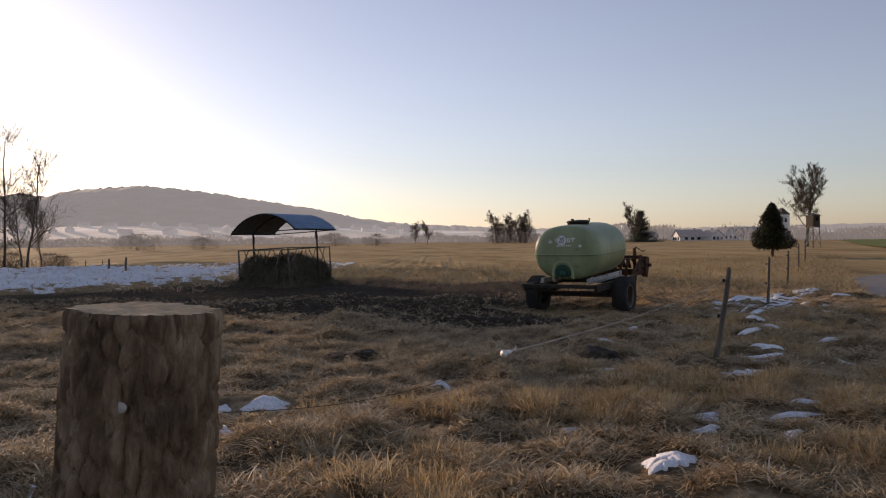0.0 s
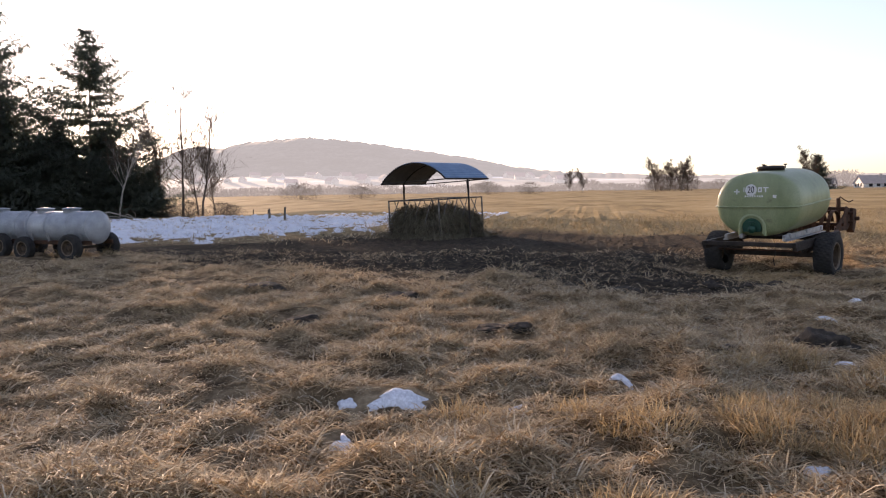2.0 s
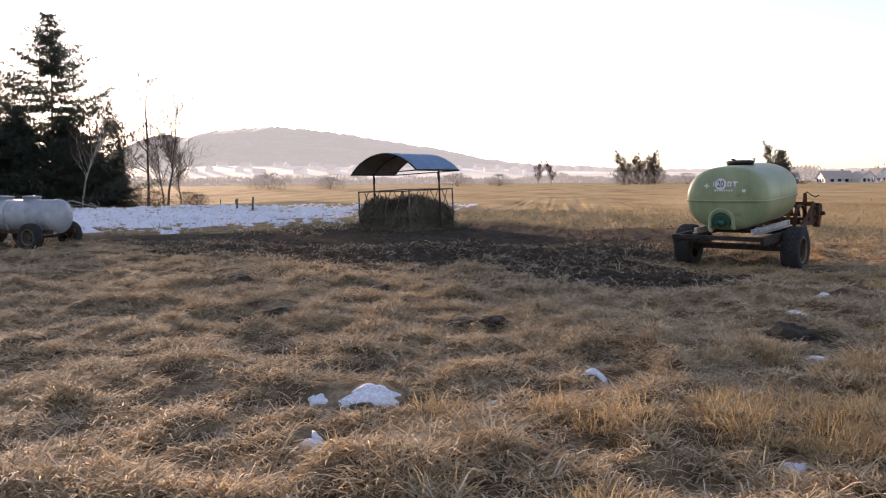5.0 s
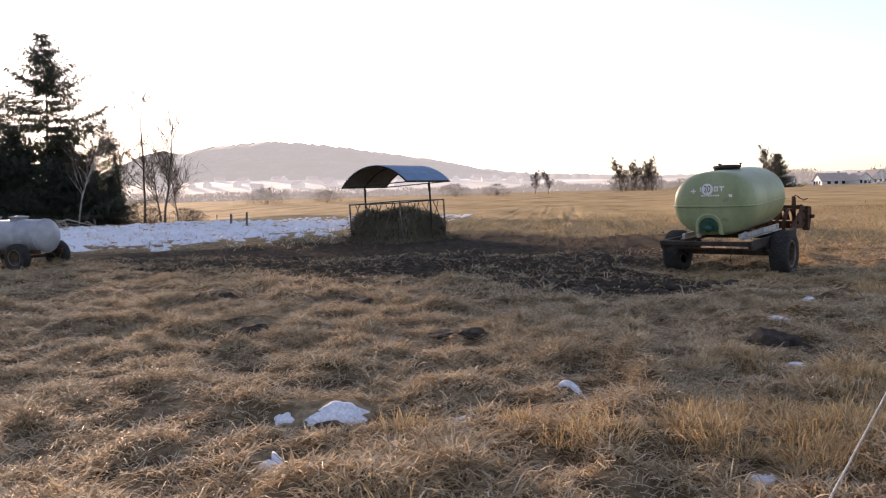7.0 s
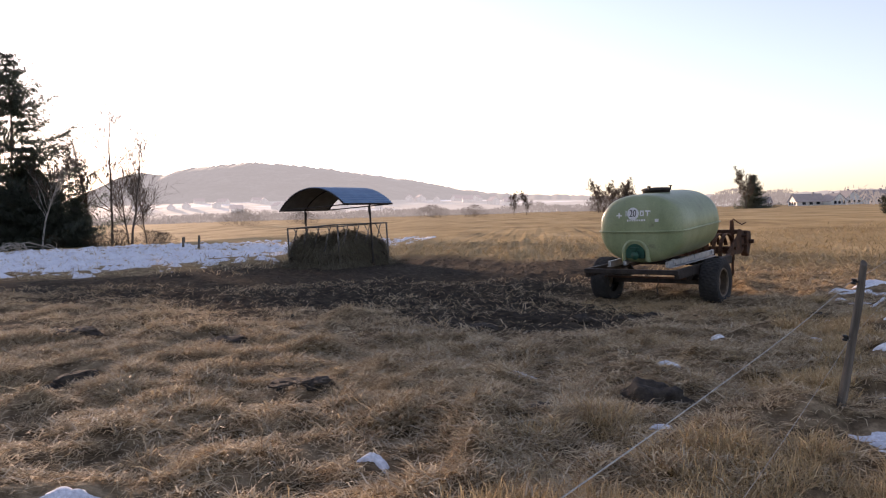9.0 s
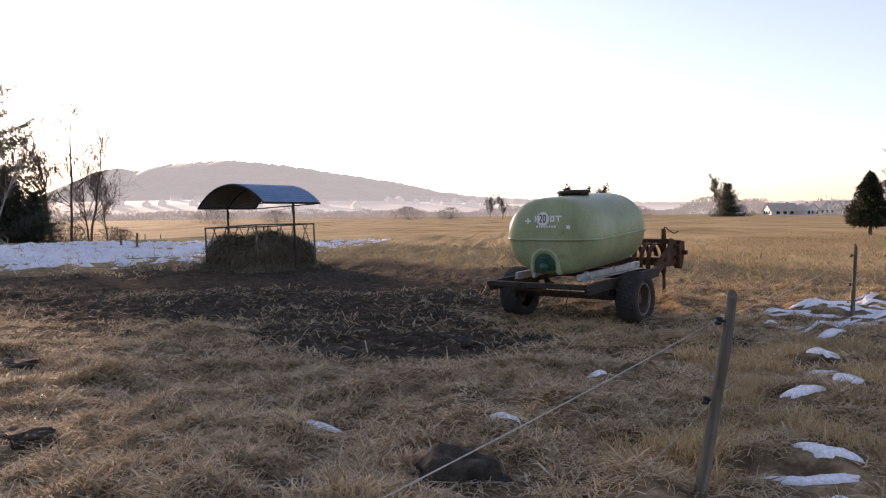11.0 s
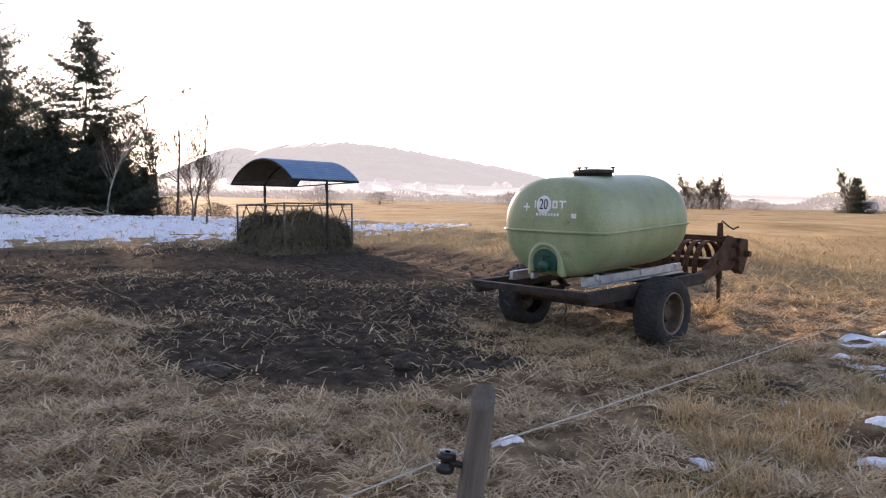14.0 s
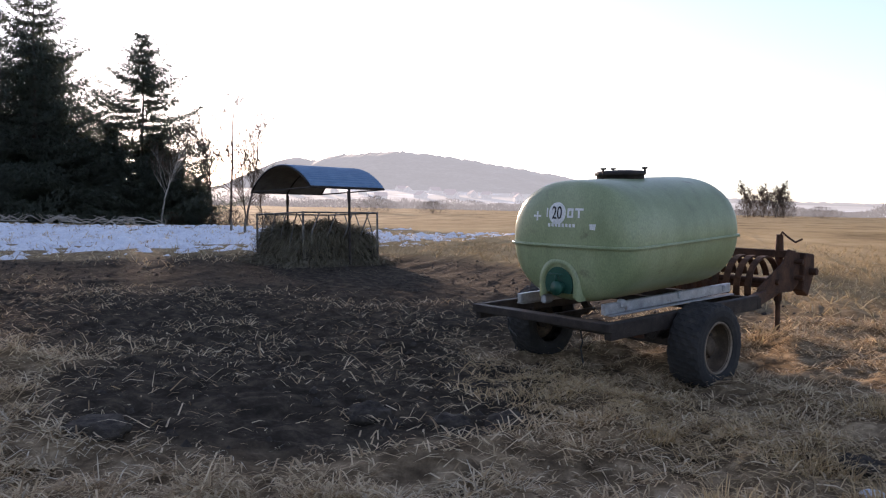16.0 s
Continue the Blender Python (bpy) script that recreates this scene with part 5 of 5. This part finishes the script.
sp_a = tagged(spruce_mesh(1, 26.5, 14.5, 0.06), "tall dark green spruce with drooping limbs and gaps", "spruce tree", "spruces at the wood's edge")
sp_b = tagged(spruce_mesh(2, 33.0, 17.0, 0.10), "very tall dark spruce with a clear lower trunk", "spruce tree", "spruces at the wood's edge")
sp_c = tagged(spruce_mesh(3, 12.5, 5.6, 0.02), "young dense dark spruce branched to the ground", "spruce tree", "spruces at the wood's edge")
place(sp_a, [(-68.7, 99.0, 0, 1.0), (-87.5, 101, 130, 0.92), (-92, 104, 60, 1.1)], True)
place(sp_b, [(-80.5, 92.0, 0, 1.0), (-90.0, 93.0, 80, 0.95), (-99.0, 88.0, 200, 1.05), (-107.0, 96.0, 20, 1.0)], True)
place(sp_c, [(-70.5, 96, 0, 0.85), (-66.0, 97, 50, 0.8), (-63.2, 99, 100, 0.72), (-72.8, 94, 160, 0.9), (-75.5, 95, 20, 0.95), (-60.8, 100.5, 70, 0.55), (-77.5, 90, 200, 0.8), (-82.8, 89, 30, 0.95), (-85.5, 92, 80, 1.0), (-88.2, 88, 120, 0.9), (-91.5, 86, 300, 1.0), (-95.0, 90, 10, 1.05), (-74.0, 99, 250, 1.1), (-98, 84, 40, 1.0), (-84, 96, 75, 1.15), (-68, 101, 190, 0.95), (-102, 90, 75, 1.15)], True)


def bare_tree(seed, h, r0, levels, spread, bark, name="bare_tree", lean=0.0, fork=0.35):
    """A leafless tree: trunk, limbs that divide, and fine twigs."""
    rng = np.random.default_rng(seed)
    t = new(name)
    trunk, limbs = bmesh.new(), bmesh.new()
    tp, tw, tl = [], [], []

    def grow(p, d, length, r, lev):
        pts, rad = [Vector(p)], [r]
        n = 6 if lev == 0 else 4
        for i in range(n):
            d = (d + Vector(rng.normal(0, 0.09 + 0.05 * lev, 3)) + Vector((0, 0, 0.05))).normalized()
            pts.append(pts[-1] + d * length / n)
            rad.append(r * (1 - 0.75 * (i + 1) / n))
        tube(trunk if lev == 0 else limbs, pts, rad, 8 if lev == 0 else (5 if lev == 1 else 3))
        if lev >= levels:
            for q in pts[1:]:
                for _ in range(6 if levels < 3 else 9):
                    tp.append(tuple(q)), tw.append(tuple(d + Vector(rng.normal(0, 0.55, 3)))), tl.append(length * (0.3 + (0.6 if levels < 3 else 1.0) * rng.random()))
            return
        kids = (24, 7, 4)[min(lev, 2)] if levels < 3 else (14, 6, 5)[min(lev, 2)]
        for k in range(kids):
            f = fork + (0.98 - fork) * (k + rng.random()) / kids
            i = min(int(f * n), n - 1)
            q = pts[i].lerp(pts[i + 1], f * n - i)
            a = rng.random() * 6.283
            out = Vector((math.cos(a), math.sin(a), 0))
            dd = (d * (1 - spread) + out * spread * (0.7 + 0.6 * rng.random()) + Vector((0, 0, 0.25))).normalized()
            grow(q, dd, length * ((0.20 if levels < 3 and lev == 0 else 0.34) + 0.2 * rng.random()) * (1.25 - 0.65 * f if lev == 0 else 1), max(rad[i] * 0.45, 0.016), lev + 1)

    grow((0, 0, -0.2), Vector((lean, 0, 1)).normalized(), h * 0.93, r0, 0)
    part("trunk", trunk, bark, t)
    part("branchwork", limbs, TWIG if bark is not BIRCH else bark, t)
    blades("twig_spray", np.array(tp), np.array(tw), np.array(tl), np.full(len(tp), 0.012 if levels < 3 else 0.013), TWIG, t, droop=0.1, rng=rng)
    return t


b_a = tagged(bare_tree(11, 20.0, 0.20, 2, 0.62, TRUNK, "birch_tree", 0.0, 0.25), "slender leafless birch at the wood's edge", "birch tree", "birches by the meadow")
b_b = tagged(bare_tree(12, 16.0, 0.17, 2, 0.62, TRUNK, "birch_tree", 0.05, 0.2), "slender leafless birch at the wood's edge", "birch tree", "birches by the meadow")
b_c = tagged(bare_tree(13, 13.0, 0.13, 2, 0.45, BIRCH, "birch_tree", 0.16, 0.35), "leaning white-barked birch before dark spruces", "birch tree", "birches by the meadow")
place(b_a, [(-58.6, 105.0, 0, 1.0), (-63.5, 108, 70, 0.9)], True)
place(b_b, [(-53.4, 101.0, 0, 1.0), (-57.2, 107, 90, 0.75), (-55.0, 108, 200, 0.6), (-60.5, 104, 140, 0.75)], True)
place(b_c, [(-60.6, 92.5, 0, 1.0)], True)
old = tagged(bare_tree(21, 9.6, 0.2, 3, 0.62, TRUNK, "bare_tree", 0.0, 0.28), "broad leafless tree beside a raised hide", "bare tree")
place(old, [(51.5, 106.0, 0, 1.0)], True)
far_bare = tagged(bare_tree(22, 13.0, 0.2, 3, 0.55, TRUNK, "bare_tree", 0.0, 0.15), "leafless rounded tree at the village edge", "bare tree", "bare trees by the village")
place(far_bare, [(71.5, 275.0, 0, 0.95), (24.0, 300.0, 50, 0.85), (29.5, 305.0, 120, 0.8), (33.0, 298.0, 220, 0.85), (36.5, 306, 10, 0.75), (-3.0, 290, 70, 0.6), (-8, 296, 160, 0.6)], True)


def build_bush(x, y, r, h, seed, mat=TWIG, n=1600, label="low leafless bush with brown twigs"):
    rng = np.random.default_rng(seed)
    t = thing("bush", pose(x, y, gz(x, y)), label, "bush")
    bm = bmesh.new()
    for k in range(9):
        a, q = rng.random() * 6.28, 0.4 + 0.5 * rng.random()
        tube(bm, [(0.1 * math.cos(a), 0.1 * math.sin(a), -0.1), (r * 0.35 * q * math.cos(a), r * 0.35 * q * math.sin(a), h * 0.45), (r * q * math.cos(a), r * q * math.sin(a), h * 0.85 * q + 0.2)], [0.03, 0.02, 0.006], 4)
    part("stem_clump", bm, mat, t)
    a, q, z = rng.random(n) * 6.28, np.sqrt(rng.random(n)), rng.random(n)
    rad = r * q * np.sin(np.clip(z * 0.8 + 0.25, 0, 1) * 3.0) ** 0.6
    pos = np.stack([rad * np.cos(a), rad * np.sin(a), z * h * 0.85], 1)
    way = np.stack([np.cos(a) + rng.normal(0, 0.6, n), np.sin(a) + rng.normal(0, 0.6, n), 0.8 + rng.normal(0, 0.5, n)], 1)
    blades("twig_spray", pos, way, (0.15 + 0.3 * rng.random(n)) * h * 0.6, np.full(n, 0.004 + 0.004 * h), mat, t, droop=0.1, rng=rng)
    return t


for k, (bx, by, br, bh) in enumerate([(-53.5, 98, 2.2, 2.4), (-49.5, 99, 2.6, 2.2), (-57, 99, 2, 1.8), (-47, 97, 2.0, 1.9), (-62, 96, 2.2, 2.0), (-84, 218, 7, 5.5), (-67, 222, 5, 4.0), (-34, 260, 6, 5), (-20, 262, 5, 4.5), (52, 330, 8, 5), (90, 335, 8, 6), (25, 302, 5, 9), (31, 304, 6, 10), (36, 303, 4.5, 8.5)]):
    build_bush(bx, by, br, bh, 200 + k)


def build_thuja():
    t = thing("thuja_tree", pose(19.4, 44.4, gz(19.4, 44.4)), "dark cone-shaped evergreen on a short trunk in the meadow", "evergreen tree")
    rng = np.random.default_rng(44)
    bm = bmesh.new()
    tube(bm, [(0, 0, -0.1), (0.03, 0, 0.5), (0.0, 0, 1.4), (0, 0, 2.9)], [0.10, 0.09, 0.06, 0.015], 8)
    for k in range(14):
        a, z = rng.random() * 6.28, 0.55 + 1.6 * rng.random()
        tube(bm, [(0, 0, z), (0.45 * math.cos(a), 0.45 * math.sin(a), z + 0.12), (0.8 * math.cos(a), 0.8 * math.sin(a), z + 0.3)], [0.03, 0.02, 0.006], 4)
    part("trunk", bm, TRUNK, t)
    n = 11000
    z = rng.random(n) ** 1.25
    a = rng.random(n) * 6.28
    lump = 0.62 + 0.72 * vnoise(a * 2.2, z * 6, 81)
    rad = 1.18 * (1 - z) ** 0.78 * lump * rng.random(n) ** 0.4 * smooth_step(-0.12, 0.08, z)
    pos = np.stack([rad * np.cos(a), rad * np.sin(a), 0.48 + z * 2.55 + 0.1 * (vnoise(a * 3, z * 9, 82) - 0.5)], 1)
    way = np.stack([np.cos(a) + rng.normal(0, 0.5, n), np.sin(a) + rng.normal(0, 0.5, n), 0.5 + rng.normal(0, 0.6, n)], 1)
    blades("crown", pos, way, 0.10 + 0.14 * rng.random(n), np.full(n, 0.03), THUJA, t, droop=0.3, rng=rng)


build_thuja()
conifer = tagged(spruce_mesh(5, 12.0, 5.5, 0.04), "single dark conifer at the village edge", "conifer tree")
place(conifer, [(76.5, 285.0, 0, 1.0)], True)


# ---- raised hide ----
def build_hide():
    t = thing("raised_hide", pose(39.4, 80.0, gz(39.4, 80), 0, 0, 20), "dark wooden raised hunting hide with a slanting ladder", "raised hide")
    for x, y in ((-0.7, -0.7), (0.7, -0.7), (0.7, 0.7), (-0.7, 0.7)):
        bm = bmesh.new()
        rod(bm, (x * 1.25, y * 1.25, -0.1), (x, y, 2.9), 0.07, seg=8)
        part("leg", bm, GREYWOOD, t)
    for z in (1.5,):
        for a, b in (((-1, -1), (1, -1)), ((1, -1), (1, 1)), ((-1, 1), (1, 1)), ((-1, -1), (-1, 1))):
            bm = bmesh.new()
            rod(bm, (a[0] * 0.8, a[1] * 0.8, 0.5), (b[0] * 0.72, b[1] * 0.72, 2.2), 0.045, seg=6)
            part("brace", bm, GREYWOOD, t)
    bm = bmesh.new()
    box(bm, -0.85, -0.85, 2.85, 0.85, 0.85, 2.95, 0.01)
    part("platform", bm, GREYWOOD, t)
    for i in range(4):
        m = pose(0, 0, 0, 0, 0, 90 * i)
        for k in range(7):
            bm = bmesh.new()
            x = -0.80 + k * 0.23
            hgt = 3.75 if 1 < k < 5 and i == 0 else 4.55
            v = [m @ Vector(p) for p in ((x, -0.82, 2.95), (x + 0.21, -0.82, 2.95), (x + 0.21, -0.82, hgt), (x, -0.82, hgt), (x, -0.79, 2.95), (x + 0.21, -0.79, 2.95), (x + 0.21, -0.79, hgt), (x, -0.79, hgt))]
            v = [bm.verts.new(p) for p in v]
            for f in ((0, 1, 2, 3), (7, 6, 5, 4), (0, 4, 5, 1), (1, 5, 6, 2), (2, 6, 7, 3), (3, 7, 4, 0)):
                bm.faces.new([v[j] for j in f])
            part("board", bm, OLDWOOD, t)
    bm = bmesh.new()
    beam(bm, (0, -1.1, 4.5), (0, 1.1, 4.85), 2.0, 0.05, 0)
    part("roof", bm, DARKSTEEL, t, "dark sloping roof")
    lad = part("ladder", rod(rod(bmesh.new(), (-3.6, -1.0, 0), (-0.8, -0.5, 3.0), 0.05, seg=8), (-3.5, -1.45, 0), (-0.7, -0.95, 3.0), 0.05, seg=8), CUTGREY, t, "pale slanting ladder")
    for k in range(9):
        f = (k + 0.7) / 9.5
        bm = bmesh.new()
        rod(bm, (-3.6 + 2.8 * f, -1.0 + 0.5 * f, 3 * f), (-3.5 + 2.8 * f, -1.45 + 0.5 * f, 3 * f), 0.03, seg=6)
        part("rung", bm, GREYWOOD, lad)
    t.scale = (0.58, 0.58, 0.76)


build_hide()


# ---- village ----
def build_house(x, y, turn, w, d, wall, roof, mats, label, wins=True, name="house", foot=-0.4):
    t = thing(name, pose(x, y, foot, 0, 0, turn), label, "house", "houses of the village")
    bm = bmesh.new()
    pr = [(-w / 2, 0), (w / 2, 0), (w / 2, wall), (0, wall + roof), (-w / 2, wall)]
    a, b = [bm.verts.new((px, -d / 2, pz)) for px, pz in pr], [bm.verts.new((px, d / 2, pz)) for px, pz in pr]
    bm.faces.new(a)
    bm.faces.new(b[::-1])
    for i in (0, 1, 4):
        j = (i + 1) % 5
        bm.faces.new((a[i], b[i], b[j], a[j]))
    part("wall", bm, mats[0], t)
    for s in (-1, 1):
        bm = bmesh.new()
        o = 0.5
        k = roof / (w / 2)
        v = [(0, -d / 2 - o, wall + roof + 0.1), (0, d / 2 + o, wall + roof + 0.1), (s * (w / 2 + o), d / 2 + o, wall - o * k + 0.1), (s * (w / 2 + o), -d / 2 - o, wall - o * k + 0.1)]
        v = [bm.verts.new(p) for p in v] + [bm.verts.new((p[0], p[1], p[2] + 0.22)) for p in v]
        for f in ((0, 1, 2, 3), (7, 6, 5, 4), (0, 4, 5, 1), (1, 5, 6, 2), (2, 6, 7, 3), (3, 7, 4, 0)):
            bm.faces.new([v[j] for j in f])
        bmesh.ops.recalc_face_normals(bm, faces=bm.faces)
        part("roof", bm, mats[1], t)
    bm = bmesh.new()
    box(bm, w * 0.12, d * 0.15, wall + roof * 0.4, w * 0.12 + 0.8, d * 0.15 + 0.8, wall + roof + 1.0)
    part("chimney", bm, mats[1], t)
    if wins:
        for fx in (-0.28, 0.0, 0.28):
            for z in (1.0, wall - 1.6):
                if wall < 4 and z > 1.2:
                    continue
                for side in (0, 1):
                    win = part("window", box(bmesh.new(), w * fx - 0.65, -d / 2 - 0.08, z, w * fx + 0.65, -d / 2 + 0.02, z + 1.35), WHITE, t)
                    part("pane", box(bmesh.new(), w * fx - 0.55, -d / 2 - 0.10, z + 0.1, w * fx + 0.55, -d / 2 - 0.07, z + 1.25), GLASS, win)
                    if side == 1:
                        win.matrix_local = pose(0, 0, 0, 0, 0, 90) @ Matrix.Translation((0, d / 2 - w / 2, 0)) @ Matrix.Diagonal((d / w * 0.9, 1, 1, 1))
    return t


# dark roof colour with a weak bluish emission painted on as haze
N = (PLASTER, painted_haze("village_roofs_painted_haze", [(0.3, (0.05, 0.05, 0.055)), (0.7, (0.10, 0.095, 0.10))], 0.4, (0.55, 0.57, 0.62), 0.12))
build_house(123, 372, -80, 8, 13, 2.3, 3.2, N, "white gabled house with a dark roof")
build_house(133, 368, 12, 7, 10, 2.3, 3.0, N, "white gabled house with a dark roof")
build_house(141.5, 374, 8, 8, 11, 2.7, 3.8, N, "white gabled house with a dark roof")
build_house(154, 378, -80, 10, 15, 2.6, 3.8, N, "long white farmhouse with a dark roof")
build_house(160, 362, -60, 6, 8, 2.2, 2.6, N, "small white house with a dark roof")
build_house(106, 386, 60, 8, 10, 2.2, 2.6, N, "white gabled house with a dark roof")


def build_church():
    t = thing("church_tower", pose(175, 386, 0, 0, 0, 20), "white church tower with a dark stepped roof", "church")
    part("tower", box(bmesh.new(), -2.6, -2.6, -1, 2.6, 2.6, 12.5, 0.05), PLASTER, t)
    bm = bmesh.new()
    bmesh.ops.create_cone(bm, cap_ends=True, segments=4, radius1=4.1, radius2=0.6, depth=3.4, matrix=pose(0, 0, 14.2, 0, 0, 45))
    part("roof", bm, ROOFTILE, t)
    for i in range(4):
        bm = bmesh.new()
        box(bm, -0.8, -2.68, 8.6, 0.8, -2.55, 10.6)
        w = part("belfry_window", bm, GLASS, t)
        w.matrix_local = pose(0, 0, 0, 0, 0, 90 * i)


build_church()
rngv = np.random.default_rng(77)
F = (FARWALL, FARROOF)
for k in range(26):
    hx = -560 + k * 21 + rngv.uniform(-8, 8)
    hy = 930 + rngv.uniform(0, 200)
    build_house(hx, hy, rngv.uniform(0, 180), rngv.uniform(9, 13), rngv.uniform(11, 16), rngv.uniform(3.5, 6), rngv.uniform(3.5, 5), F, "pale village house below the hill, mist painted as glow", False, foot=float(field_z(hx, hy)) - 0.5)


def build_far_woods(name, seed, n, span, base, h, label):
    """A belt of far bare woods and hedges."""
    rng = np.random.default_rng(seed)
    u = rng.random(n)
    x = span[0] + (span[2] - span[0]) * u + rng.normal(0, 4, n)
    y = span[1] + (span[3] - span[1]) * u + rng.normal(0, 10, n)
    top = h * (0.25 + 0.95 * vnoise(x / 26, x * 0, seed) * vnoise(x / 9, x * 0 + 3, seed) ** 0.5)
    z = rng.random(n) ** 0.7 * top
    pos = np.stack([x, y, base + z - 1], 1)
    way = np.stack([rng.normal(0, 0.6, n), rng.normal(0, 0.6, n), np.ones(n)], 1)
    # the belt's material glows faintly to paint mist over it
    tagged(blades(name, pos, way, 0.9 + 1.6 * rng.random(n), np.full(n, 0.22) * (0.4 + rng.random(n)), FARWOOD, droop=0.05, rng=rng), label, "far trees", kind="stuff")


build_far_woods("far_woods", 401, 30000, (-620, 700, 260, 700), 0, 11, "bare trees along the far edge of the meadow, mist painted as glow")
build_far_woods("far_woods", 402, 20000, (-500, 480, 40, 520), 0, 7, "hedge along the far edge of the meadow, mist painted as glow")
build_far_woods("far_woods", 403, 26000, (40, 560, 420, 470), 0, 12, "trees round the village, mist painted as glow")
build_far_woods("far_woods", 404, 9000, (120, 300, 360, 260), 0, 8, "trees beside the lane, mist painted as glow")


def build_brush():
    """Cut branches heaped along the edge of the wood."""
    rng = np.random.default_rng(55)
    for k in range(60):
        x = rng.uniform(-84, -50)
        y = 74 + rng.uniform(0, 8) - 0.12 * (x + 67)
        t = thing("cut_branch", pose(x, y, gz(x, y) + 0.15, 0, 0, rng.uniform(0, 360)), "cut grey branch on the brushwood heap", "branch", "brushwood heap by the wood")
        bm = bmesh.new()
        L = rng.uniform(0.7, 2.4)
        pts = [(-L, 0, 0.1), (-L / 3, 0.1, rng.uniform(0.1, 0.6)), (L / 3, -0.1, rng.uniform(0.3, 0.9)), (L, 0.1, rng.uniform(0.2, 1.0))]
        tube(bm, pts, [0.07, 0.06, 0.045, 0.02], 6)
        tube(bm, [pts[1], (0, 0.7, 0.7), (0.5 * L, 1.0, 1.0)], [0.05, 0.035, 0.012], 5)
        part("wood", bm, CUTGREY, t)


build_brush()
